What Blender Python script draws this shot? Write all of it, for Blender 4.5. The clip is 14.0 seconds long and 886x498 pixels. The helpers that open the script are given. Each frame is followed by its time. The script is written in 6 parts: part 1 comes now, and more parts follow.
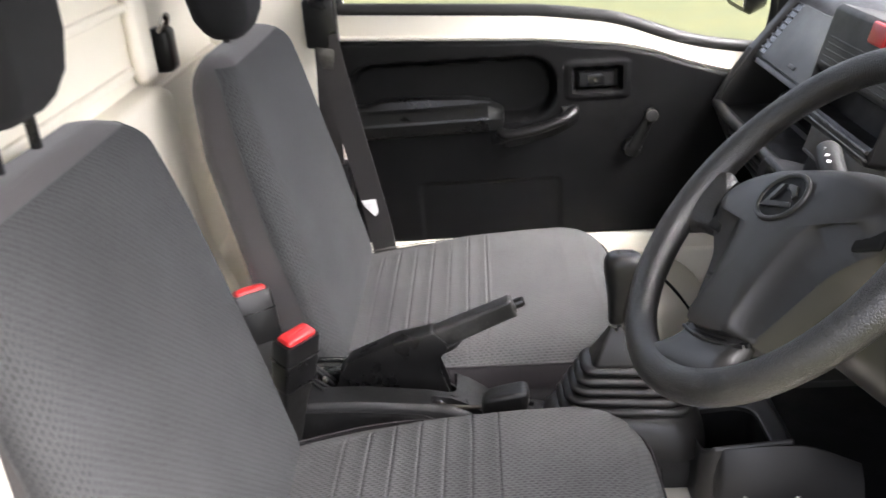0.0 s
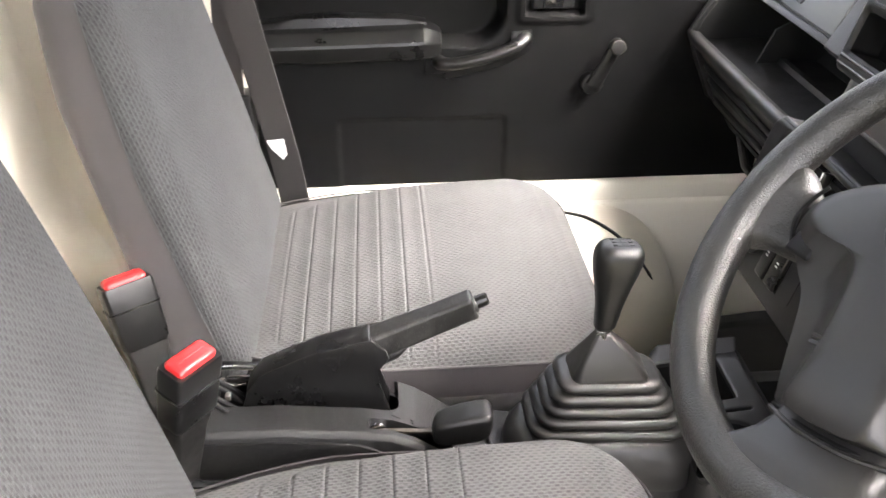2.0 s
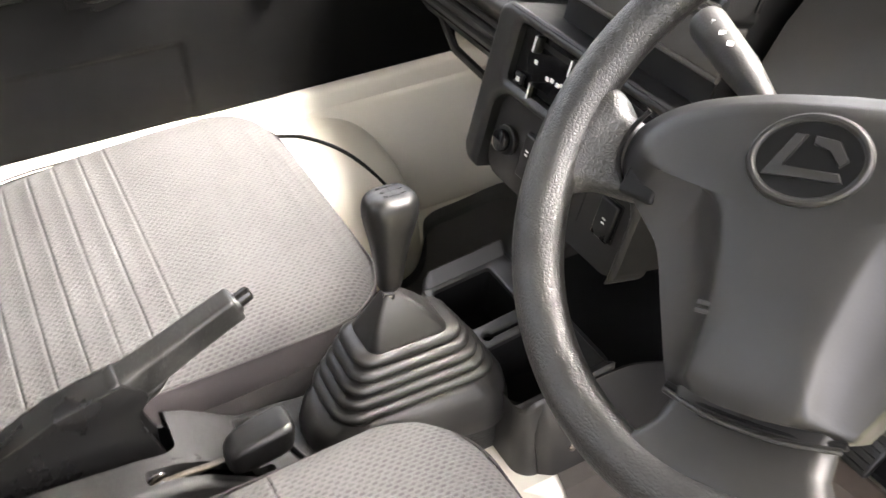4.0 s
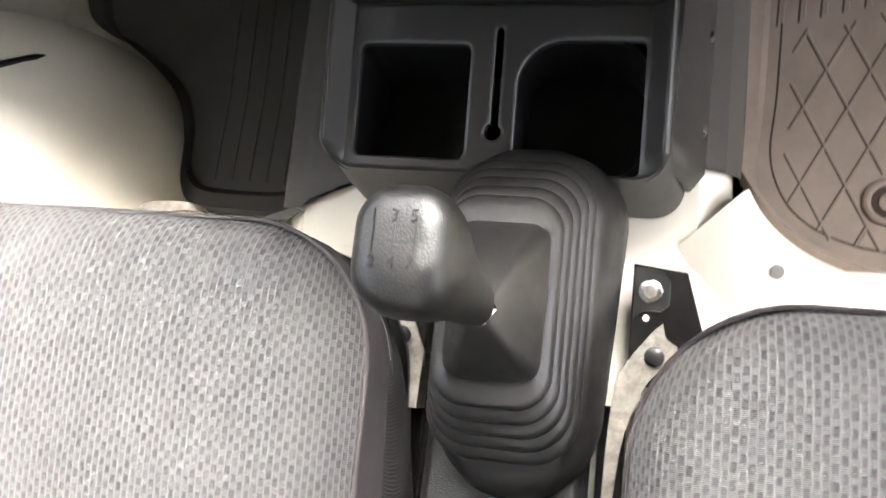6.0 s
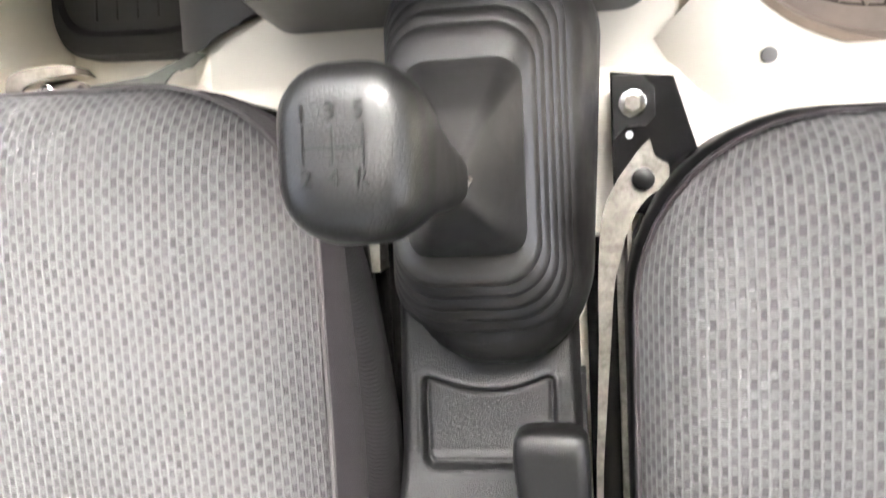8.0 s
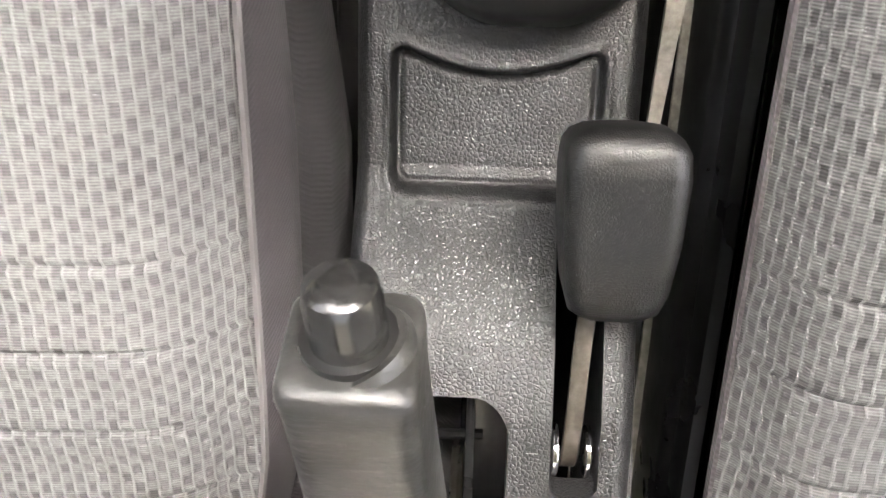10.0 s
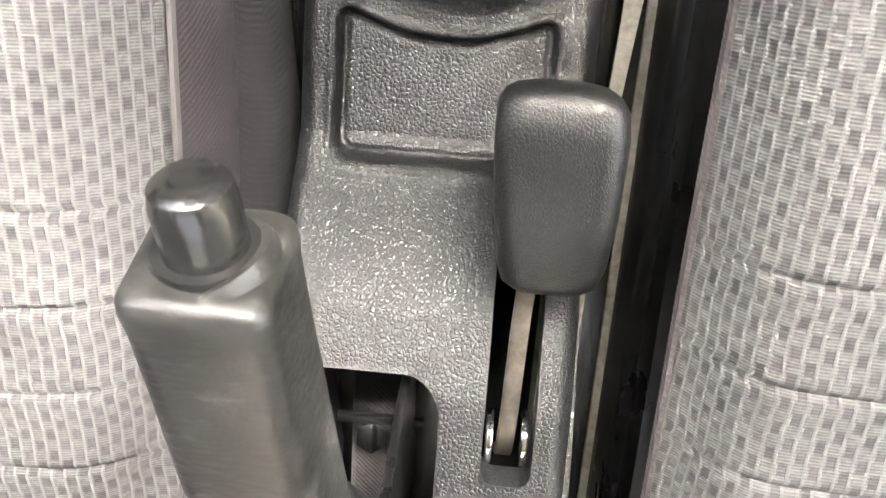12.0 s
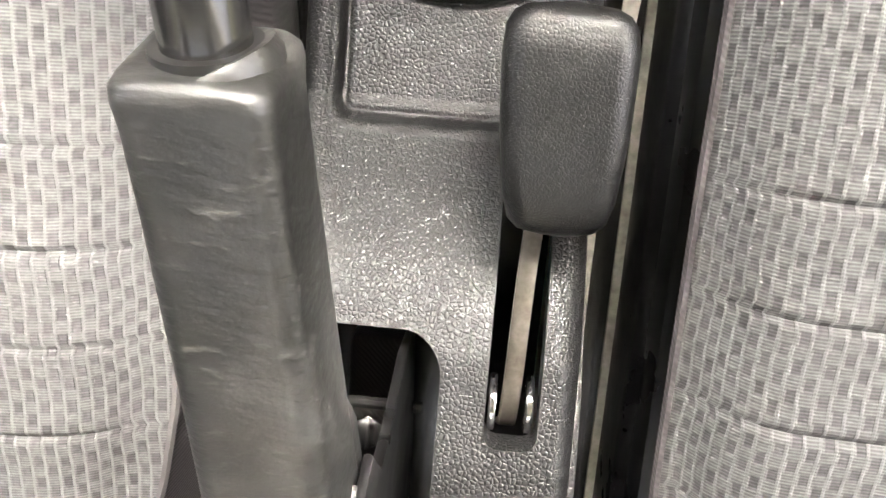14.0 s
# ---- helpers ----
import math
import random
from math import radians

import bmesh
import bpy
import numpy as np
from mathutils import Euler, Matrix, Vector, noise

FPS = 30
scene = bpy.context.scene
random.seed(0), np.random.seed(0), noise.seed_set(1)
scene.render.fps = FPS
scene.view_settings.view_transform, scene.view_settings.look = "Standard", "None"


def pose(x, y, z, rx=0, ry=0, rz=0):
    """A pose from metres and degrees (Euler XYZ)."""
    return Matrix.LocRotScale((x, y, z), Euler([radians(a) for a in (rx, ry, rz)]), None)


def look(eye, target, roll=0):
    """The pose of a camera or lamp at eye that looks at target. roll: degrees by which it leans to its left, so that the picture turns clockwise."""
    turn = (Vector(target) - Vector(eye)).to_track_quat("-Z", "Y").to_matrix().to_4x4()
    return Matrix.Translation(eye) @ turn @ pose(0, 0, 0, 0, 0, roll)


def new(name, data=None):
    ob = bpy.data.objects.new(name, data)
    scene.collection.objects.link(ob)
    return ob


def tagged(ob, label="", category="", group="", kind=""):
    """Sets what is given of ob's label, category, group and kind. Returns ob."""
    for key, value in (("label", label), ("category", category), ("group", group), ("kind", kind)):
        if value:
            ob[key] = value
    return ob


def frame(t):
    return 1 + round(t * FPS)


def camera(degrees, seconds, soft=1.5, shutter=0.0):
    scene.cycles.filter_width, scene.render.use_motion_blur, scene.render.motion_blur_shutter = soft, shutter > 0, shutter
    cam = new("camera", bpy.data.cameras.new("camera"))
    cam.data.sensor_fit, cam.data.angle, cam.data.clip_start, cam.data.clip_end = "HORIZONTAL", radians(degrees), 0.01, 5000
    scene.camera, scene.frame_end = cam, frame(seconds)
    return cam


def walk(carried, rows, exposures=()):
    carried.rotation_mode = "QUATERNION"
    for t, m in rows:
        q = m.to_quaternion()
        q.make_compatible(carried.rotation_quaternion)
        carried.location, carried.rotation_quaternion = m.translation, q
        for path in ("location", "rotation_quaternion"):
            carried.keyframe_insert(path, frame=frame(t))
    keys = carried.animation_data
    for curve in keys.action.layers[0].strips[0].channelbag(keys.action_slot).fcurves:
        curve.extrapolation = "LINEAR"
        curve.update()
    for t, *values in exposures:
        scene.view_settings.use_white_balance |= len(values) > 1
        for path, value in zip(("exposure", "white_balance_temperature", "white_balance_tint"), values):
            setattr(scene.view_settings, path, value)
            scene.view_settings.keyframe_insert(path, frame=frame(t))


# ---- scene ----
cam = camera(53.9, 14.0, soft=1.5, shutter=0.5)
PATH = [
    (0, (1.057, -0.171, 0.84), (-0.758, -0.278, 0.006), -4.2),
    (0.5, (0.957, -0.167, 0.829), (-0.816, -0.171, -0.097), -2.3),
    (1, (0.893, -0.16, 0.819), (-0.842, -0.146, -0.176), -1.1),
    (1.5, (0.825, -0.187, 0.807), (-0.892, -0.133, -0.216), -0.2),
    (2, (0.755, -0.238, 0.802), (-0.946, -0.104, -0.242), 0.2),
    (2.5, (0.718, -0.276, 0.802), (-0.914, 0.084, -0.298), 1.9),
    (2.7, (0.7, -0.272, 0.804), (-0.878, 0.176, -0.34), 3.0),
    (4.8, (0.342, -0.242, 0.76), (-0.704, 0.668, -0.68), -7.0),
    (5, (0.261, -0.229, 0.723), (-0.653, 0.647, -0.825), -10.5),
    (5.2, (0.206, -0.202, 0.702), (-0.604, 0.617, -0.932), -15.9),
    (5.5, (0.136, -0.136, 0.677), (-0.437, 0.493, -1.133), -25.1),
    (6, (0.082, -0.041, 0.643), (-0.372, 0.262, -1.281), -51.5),
    (6.3, (0.065, -0.012, 0.617), (-0.343, 0.15, -1.334), -66.6),
    (6.5, (0.061, -0.003, 0.598), (-0.328, 0.057, -1.363), -80.5),
    (7, (0.067, 0.01, 0.575), (-0.285, -0.088, -1.391), -106.8),
    (7.5, (0.067, 0.014, 0.567), (-0.268, -0.12, -1.4), -114.0),
    (8, (0.054, 0.004, 0.561), (-0.257, -0.188, -1.405), -124.1),
    (8.5, (0.032, -0.024, 0.52), (-0.213, -0.385, -1.432), -147.3),
    (9, (0.0, -0.049, 0.46), (-0.12, -0.564, -1.469), 192.6),
    (9.2, (-0.007, -0.056, 0.443), (-0.101, -0.636, -1.468), 189.0),
    (11.3, (0.007, -0.066, 0.352), (-0.043, -0.929, -1.452), 188.0),
    (11.5, (0.012, -0.067, 0.363), (-0.051, -0.886, -1.461), 189.0),
    (12, (0.017, -0.086, 0.383), (-0.069, -0.796, -1.484), 191.3),
    (12.5, (0.021, -0.099, 0.394), (-0.084, -0.702, -1.51), 194.4),
    (13, (0.016, -0.128, 0.395), (-0.096, -0.651, -1.532), 197.3),
    (13.5, (0.018, -0.134, 0.392), (-0.097, -0.636, -1.54), 198.1),
    (14, (0.018, -0.134, 0.389), (-0.075, -0.632, -1.546), 195.4),
]
walk(cam, [(t, look(eye, target, roll)) for t, eye, target, roll in PATH],
     [(0.0, 3.0, 6250, 14), (0.5, 3.5, 6300, 14), (1.0, 3.95, 6350, 14), (1.5, 4.0, 6500, 13), (2.7, 4.15, 6700, 13), (5.0, 4.38, 6800, 12), (5.5, 4.3, 6650, 11), (7.0, 4.3, 6450, 12), (8.0, 4.25, 6450, 12), (9.0, 4.15, 6550, 12), (11.5, 4.75, 6800, 12), (12.5, 4.7, 6800, 12), (14.0, 4.65, 6850, 11)])

# ---- daylight ----
world = bpy.data.worlds.new("world")
scene.world = world
world.use_nodes = True
wn = world.node_tree.nodes
sky = wn.new("ShaderNodeTexSky")
sky.sky_type = "NISHITA"
sky.sun_disc = False
sky.sun_elevation, sky.sun_rotation = radians(53), radians(20)
sky.dust_density, sky.air_density, sky.ozone_density = 9.0, 0.55, 0.5
wn["Background"].inputs["Strength"].default_value = 0.15
hazy = wn.new("ShaderNodeHueSaturation")
hazy.inputs["Saturation"].default_value = 0.45
world.node_tree.links.new(sky.outputs["Color"], hazy.inputs["Color"])
world.node_tree.links.new(hazy.outputs["Color"], wn["Background"].inputs["Color"])
sun = new("sun", bpy.data.lights.new("sun", "SUN"))
sun.data.energy, sun.data.angle, sun.data.color = 0.22, radians(70), (1.0, 0.96, 0.90)
sun.matrix_world = look((1.2, 3.2, 4.6), (0, 0, 0))


# ---- materials ----
def nodes_of(name):
    m = bpy.data.materials.new(name)
    m.use_nodes = True
    return m, m.node_tree.nodes, m.node_tree.links, m.node_tree.nodes["Principled BSDF"]


def mix_rgb(n, l, fac, a, b):
    mx = n.new("ShaderNodeMix")
    mx.data_type = "RGBA"
    l.new(fac, mx.inputs[0])
    for sock, v in ((mx.inputs[6], a), (mx.inputs[7], b)):
        if isinstance(v, tuple):
            sock.default_value = (*v, 1)
        else:
            l.new(v, sock)
    return mx.outputs[2]


def ramp(n, l, src, lo, hi, a=0.0, b=1.0):
    r = n.new("ShaderNodeMapRange")
    l.new(src, r.inputs[0])
    for i, v in enumerate((lo, hi, a, b)):
        r.inputs[i + 1].default_value = v
    return r.outputs[0]


def tex(n, l, kind, coord, scale, **kw):
    t = n.new("ShaderNodeTex" + kind)
    l.new(coord, t.inputs["Vector"])
    t.inputs["Scale"].default_value = scale
    for k, v in kw.items():
        t.inputs[k].default_value = v
    return t


def dusted(n, l, co, base, amount):
    """Sparse pale specks of dust and lint."""
    v = tex(n, l, "Voronoi", co, 130.0)
    pick = n.new("ShaderNodeSeparateColor")
    l.new(v.outputs["Color"], pick.inputs[0])
    spot = math_node(n, l, "MULTIPLY", ramp(n, l, v.outputs["Distance"], 0.020, 0.040, amount, 0.0), ramp(n, l, pick.outputs[0], 0.93, 0.94))
    return mix_rgb(n, l, spot, base, (0.35, 0.34, 0.32))


def surface(name, col, col2, rough=0.5, metal=0.0, grain=0.0, grain_scale=500.0, blotch=14.0, rough_var=0.12, dist=0.0006, coat=0.0, spec=0.5, dust=0.0):
    """A plain surface with blotches, fine grain relief and uneven gloss."""
    m, n, l, p = nodes_of(name)
    co = n.new("ShaderNodeTexCoord").outputs["Object"]
    big = tex(n, l, "Noise", co, blotch, Detail=5.0, Roughness=0.65)
    fine = tex(n, l, "Noise", co, 160.0, Detail=3.0)
    base = mix_rgb(n, l, ramp(n, l, big.outputs["Fac"], 0.35, 0.7), col, col2)
    base = mix_rgb(n, l, ramp(n, l, fine.outputs["Fac"], 0.45, 0.8, 0.0, 0.25), base, col2)
    if dust:
        base = dusted(n, l, co, base, dust)
    l.new(base, p.inputs["Base Color"])
    l.new(ramp(n, l, big.outputs["Fac"], 0.3, 0.7, rough - rough_var, rough + rough_var), p.inputs["Roughness"])
    p.inputs["Metallic"].default_value = metal
    p.inputs["Specular IOR Level"].default_value = spec
    p.inputs["Coat Weight"].default_value = coat
    if grain:
        v = tex(n, l, "Voronoi", co, grain_scale)
        v.feature = "SMOOTH_F1"
        b = n.new("ShaderNodeBump")
        b.invert = True
        b.inputs["Strength"].default_value = grain
        b.inputs["Distance"].default_value = dist
        l.new(v.outputs["Distance"], b.inputs["Height"])
        l.new(b.outputs["Normal"], p.inputs["Normal"])
    return m


def pebble(name, col, col2, rough=0.38, scale=800.0, depth=0.00013, strength=0.9, crack=0.5, spec=0.45, dust=0.0):
    """Moulded leather-look grain: smooth pebbles between fine dark cracks, with dull patches."""
    m, n, l, p = nodes_of(name)
    co = n.new("ShaderNodeTexCoord").outputs["Object"]
    big = tex(n, l, "Noise", co, 22.0, Detail=4.0, Roughness=0.6)
    v = tex(n, l, "Voronoi", co, scale)
    v.feature = "DISTANCE_TO_EDGE"
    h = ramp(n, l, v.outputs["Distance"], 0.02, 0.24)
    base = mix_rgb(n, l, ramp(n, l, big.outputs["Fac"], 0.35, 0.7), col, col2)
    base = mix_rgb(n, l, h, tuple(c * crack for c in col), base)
    if dust:
        base = dusted(n, l, co, base, dust)
    l.new(base, p.inputs["Base Color"])
    l.new(ramp(n, l, big.outputs["Fac"], 0.3, 0.7, rough - 0.07, rough + 0.09), p.inputs["Roughness"])
    p.inputs["Specular IOR Level"].default_value = spec
    b = n.new("ShaderNodeBump")
    b.inputs["Strength"].default_value, b.inputs["Distance"].default_value = strength, depth
    l.new(h, b.inputs["Height"])
    l.new(b.outputs["Normal"], p.inputs["Normal"])
    return m


def scuffed(name, col, worn, rough=0.42):
    """Old rubber with pale rubbed patches and short scratches."""
    m, n, l, p = nodes_of(name)
    co = n.new("ShaderNodeTexCoord").outputs["Object"]
    big = tex(n, l, "Noise", co, 38.0, Detail=6.0, Roughness=0.7)
    st = n.new("ShaderNodeMapping")
    l.new(co, st.inputs["Vector"])
    st.inputs["Rotation"].default_value = (0.9, 0.5, 1.0)
    st.inputs["Scale"].default_value = (130.0, 420.0, 240.0)
    scr = tex(n, l, "Noise", st.outputs[0], 1.0, Detail=3.0)
    wear = math_node(n, l, "MAXIMUM", ramp(n, l, big.outputs["Fac"], 0.52, 0.68, 0.0, 0.7), ramp(n, l, scr.outputs["Fac"], 0.62, 0.70))
    l.new(mix_rgb(n, l, wear, col, worn), p.inputs["Base Color"])
    l.new(ramp(n, l, big.outputs["Fac"], 0.3, 0.7, rough - 0.12, rough + 0.16), p.inputs["Roughness"])
    b = n.new("ShaderNodeBump")
    b.inputs["Strength"].default_value, b.inputs["Distance"].default_value = 0.7, 0.0005
    l.new(math_node(n, l, "ADD", big.outputs["Fac"], scr.outputs["Fac"]), b.inputs["Height"])
    l.new(b.outputs["Normal"], p.inputs["Normal"])
    return m


def math_node(n, l, op, a, b=None, c=None):
    k = n.new("ShaderNodeMath")
    k.operation = op
    for i, v in enumerate((a, b, c)):
        if v is None:
            continue
        if isinstance(v, (int, float)):
            k.inputs[i].default_value = v
        else:
            l.new(v, k.inputs[i])
    return k.outputs[0]


def woven(name, light, dark, cx=0.0043, period=0.0090):
    """Seat cloth: columns of short sunken dark blocks, staggered, between raised pale threads, with fine cross ribs."""
    m, n, l, p = nodes_of(name)
    uv = n.new("ShaderNodeTexCoord").outputs["UV"]
    sep = n.new("ShaderNodeSeparateXYZ")
    wob = tex(n, l, "Noise", uv, 70.0, Detail=1.0)
    l.new(uv, sep.inputs[0])
    u = math_node(n, l, "ADD", sep.outputs[0], math_node(n, l, "MULTIPLY", math_node(n, l, "SUBTRACT", wob.outputs["Fac"], 0.5), 0.0009))
    uu = math_node(n, l, "DIVIDE", u, cx)
    colm = math_node(n, l, "FLOOR", uu)
    jit = n.new("ShaderNodeTexWhiteNoise")
    jit.noise_dimensions = "1D"
    l.new(colm, jit.inputs["W"])
    half = math_node(n, l, "MULTIPLY_ADD", math_node(n, l, "PINGPONG", colm, 1.0), 0.5, math_node(n, l, "MULTIPLY", jit.outputs["Value"], 0.10))
    v = math_node(n, l, "ADD", math_node(n, l, "DIVIDE", sep.outputs[1], period), half)
    row = math_node(n, l, "FLOOR", v)
    fu = math_node(n, l, "FRACT", uu)
    fv = math_node(n, l, "ABSOLUTE", math_node(n, l, "SUBTRACT", math_node(n, l, "FRACT", v), 0.5))
    mu = math_node(n, l, "MULTIPLY", ramp(n, l, fu, 0.28, 0.40, 0.0, 1.0), ramp(n, l, fu, 0.94, 1.0, 1.0, 0.0))
    mv = ramp(n, l, fv, 0.16, 0.32, 1.0, 0.0)
    cell = n.new("ShaderNodeCombineXYZ")
    l.new(colm, cell.inputs[0]), l.new(row, cell.inputs[1])
    rnd = n.new("ShaderNodeTexWhiteNoise")
    rnd.noise_dimensions = "2D"
    l.new(cell.outputs[0], rnd.inputs["Vector"])
    hole = math_node(n, l, "MULTIPLY", math_node(n, l, "MULTIPLY", mu, mv), ramp(n, l, rnd.outputs["Value"], 0.0, 1.0, 0.5, 1.0))
    # pale upright thread at the column's edge, missing beside the dark blocks of the next column
    pale = math_node(n, l, "MULTIPLY", ramp(n, l, fu, 0.16, 0.26, 1.0, 0.0), ramp(n, l, fv, 0.20, 0.30, 0.7, 1.0))
    ribs = math_node(n, l, "SINE", math_node(n, l, "MULTIPLY_ADD", wob.outputs["Fac"], 5.0, math_node(n, l, "MULTIPLY", sep.outputs[1], 6.283 / 0.00105)))
    fuzz = tex(n, l, "Noise", uv, 520.0, Detail=2.0)
    big = tex(n, l, "Noise", uv, 9.0, Detail=4.0)
    tone = math_node(n, l, "MULTIPLY_ADD", ribs, 0.17, math_node(n, l, "MULTIPLY_ADD", fuzz.outputs["Fac"], 0.55, math_node(n, l, "MULTIPLY", big.outputs["Fac"], 0.45)))
    base = mix_rgb(n, l, ramp(n, l, tone, 0.20, 0.82), tuple(c * 0.55 for c in light), tuple(min(1, c * 1.45) for c in light))
    deep = mix_rgb(n, l, ramp(n, l, tone, 0.20, 0.82), tuple(c * 0.7 for c in dark), tuple(c * 1.45 for c in dark))
    base = mix_rgb(n, l, pale, base, tuple(min(1, c * 1.32) for c in light))
    l.new(mix_rgb(n, l, hole, base, deep), p.inputs["Base Color"])
    p.inputs["Roughness"].default_value = 0.9
    p.inputs["Specular IOR Level"].default_value = 0.12
    b = n.new("ShaderNodeBump")
    b.inputs["Strength"].default_value, b.inputs["Distance"].default_value = 0.6, 0.0008
    height = math_node(n, l, "ADD", math_node(n, l, "MULTIPLY", tone, 0.5), math_node(n, l, "SUBTRACT", math_node(n, l, "MULTIPLY", pale, 0.4), hole))
    l.new(height, b.inputs["Height"])
    l.new(b.outputs["Normal"], p.inputs["Normal"])
    return m


def ribbed(name, col, col2, pitch=0.0012):
    """Plain side cloth and belt webbing: fine diagonal ribs."""
    m, n, l, p = nodes_of(name)
    co = n.new("ShaderNodeTexCoord").outputs["Object"]
    w = tex(n, l, "Wave", co, 1.0 / pitch / 3.14, Distortion=1.5, Detail=1.0)
    w.bands_direction = "DIAGONAL"
    big = tex(n, l, "Noise", co, 12.0, Detail=4.0)
    base = mix_rgb(n, l, big.outputs["Fac"], col, col2)
    l.new(mix_rgb(n, l, ramp(n, l, w.outputs["Fac"], 0.2, 0.9, 0.0, 0.35), base, tuple(c * 0.5 for c in col)), p.inputs["Base Color"])
    p.inputs["Roughness"].default_value = 0.85
    p.inputs["Sheen Weight"].default_value = 0.2 if col[0] > 0.03 else 0.02
    p.inputs["Specular IOR Level"].default_value = 0.5 if col[0] > 0.03 else 0.2
    b = n.new("ShaderNodeBump")
    b.inputs["Strength"].default_value, b.inputs["Distance"].default_value = 0.35, 0.0004
    l.new(w.outputs["Fac"], b.inputs["Height"])
    l.new(b.outputs["Normal"], p.inputs["Normal"])
    return m


def glass(name, tint=(0.95, 0.97, 0.96)):
    m, n, l, p = nodes_of(name)
    p.inputs["Base Color"].default_value = (*tint, 1)
    p.inputs["Transmission Weight"].default_value = 1.0
    p.inputs["Roughness"].default_value = 0.02
    p.inputs["IOR"].default_value = 1.1
    return m


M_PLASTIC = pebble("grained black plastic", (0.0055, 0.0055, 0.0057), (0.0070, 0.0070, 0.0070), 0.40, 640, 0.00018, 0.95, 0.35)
M_ARM = surface("satin black moulding", (0.0030, 0.0030, 0.0031), (0.0042, 0.0042, 0.0042), 0.34, spec=0.40)
M_DOOR = surface("black door trim", (0.0028, 0.0028, 0.0029), (0.0042, 0.0042, 0.0042), 0.46, spec=0.13, grain=0.3, grain_scale=700, dist=0.0003)
M_SMOOTH = surface("smooth black plastic", (0.0036, 0.0036, 0.0037), (0.0060, 0.0060, 0.0060), 0.32, spec=0.38)
M_RUBBER = surface("black rubber", (0.0068, 0.0067, 0.0065), (0.0105, 0.0101, 0.0096), 0.42, blotch=30, spec=0.48, dust=0.35)
M_GLOSS = surface("gloss black enamel", (0.004, 0.004, 0.0045), (0.007, 0.007, 0.007), 0.16, rough_var=0.06)
M_GRIP = scuffed("worn grip rubber", (0.0052, 0.0052, 0.0049), (0.030, 0.0295, 0.0275))
M_DASH = surface("dark grey dash plastic", (0.0074, 0.0073, 0.0071), (0.0098, 0.0096, 0.0094), 0.46, spec=0.40, grain=0.35, grain_scale=650, dist=0.0003)
M_WHITE = surface("cream white body paint", (0.77, 0.725, 0.62), (0.79, 0.745, 0.64), 0.34, blotch=4, rough_var=0.02)
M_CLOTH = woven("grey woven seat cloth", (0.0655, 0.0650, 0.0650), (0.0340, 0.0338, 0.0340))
# backrest copy of the seat cloth, made darker and bluer to paint its shade
M_CLOTH_SHADED = woven("grey woven seat cloth, shaded copy", (0.0500, 0.0510, 0.0522), (0.0290, 0.0297, 0.0303))
# cushion copy of the taupe side cloth, with the shade low down in its colour
M_SIDE_SHADED = ribbed("taupe side cloth darkened for shade", (0.0235, 0.0205, 0.0220), (0.0310, 0.0275, 0.0290))
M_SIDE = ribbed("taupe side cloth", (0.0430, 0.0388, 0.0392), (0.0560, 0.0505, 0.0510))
M_WEB = ribbed("dark belt webbing", (0.034, 0.030, 0.030), (0.045, 0.040, 0.039), 0.0018)
M_RED = surface("red plastic", (0.40, 0.014, 0.016), (0.46, 0.022, 0.022), 0.35)
M_STEEL = surface("bare steel", (0.36, 0.34, 0.30), (0.26, 0.24, 0.21), 0.30, metal=1.0, blotch=60)
M_ZINC = surface("dirty zinc plated steel", (0.26, 0.247, 0.22), (0.12, 0.111, 0.094), 0.5, metal=0.6, blotch=140)
M_CHROME = surface("polished metal", (0.75, 0.75, 0.76), (0.6, 0.6, 0.6), 0.14, metal=1.0, rough_var=0.05)
M_MAT = surface("dark grey rubber mat", (0.050, 0.0485, 0.045), (0.070, 0.068, 0.0625), 0.6, spec=0.35)
# plain black plastic; also blackens bins and recesses in place of shade
M_BLACK = surface("dull black plastic and recess shade", (0.004, 0.004, 0.0042), (0.006, 0.006, 0.006), 0.6, spec=0.2)
M_MAT_TAN = surface("dusty grey brown rubber mat", (0.185, 0.146, 0.115), (0.250, 0.202, 0.162), 0.6, blotch=18, grain=0.15, grain_scale=900)
M_CARPET = surface("grey felt floor cover", (0.016, 0.016, 0.016), (0.026, 0.025, 0.025), 0.9, spec=0.2)
M_FELT = surface("grey brown felt", (0.062, 0.055, 0.048), (0.084, 0.076, 0.067), 0.9, spec=0.2, grain=0.3, grain_scale=600)
M_GREYLID = surface("grey lid plastic", (0.042, 0.046, 0.048), (0.052, 0.056, 0.058), 0.55, spec=0.3)
M_TAG = surface("white print", (0.75, 0.75, 0.74), (0.8, 0.8, 0.8), 0.6)
M_BLUE = surface("blue print", (0.03, 0.12, 0.45), (0.04, 0.15, 0.5), 0.5)
M_GLASS = glass("window glass")
M_MIRROR = surface("mirror silver", (0.85, 0.85, 0.85), (0.88, 0.88, 0.88), 0.03, metal=1.0, rough_var=0.01)
M_GRASS = surface("meadow grass", (0.045, 0.050, 0.014), (0.075, 0.074, 0.026), 0.9, blotch=2.0)
M_LEAF = surface("hedge leaves", (0.035, 0.055, 0.012), (0.08, 0.09, 0.025), 0.8, blotch=3.0)
M_HEADLINER = surface("grey headliner", (0.16, 0.155, 0.15), (0.19, 0.185, 0.18), 0.9)
M_SKIRT = surface("satin black skirt", (0.004, 0.004, 0.0045), (0.007, 0.007, 0.007), 0.34, spec=0.22)
M_HEAD = ribbed("black headrest cloth", (0.010, 0.010, 0.0108), (0.014, 0.014, 0.015))
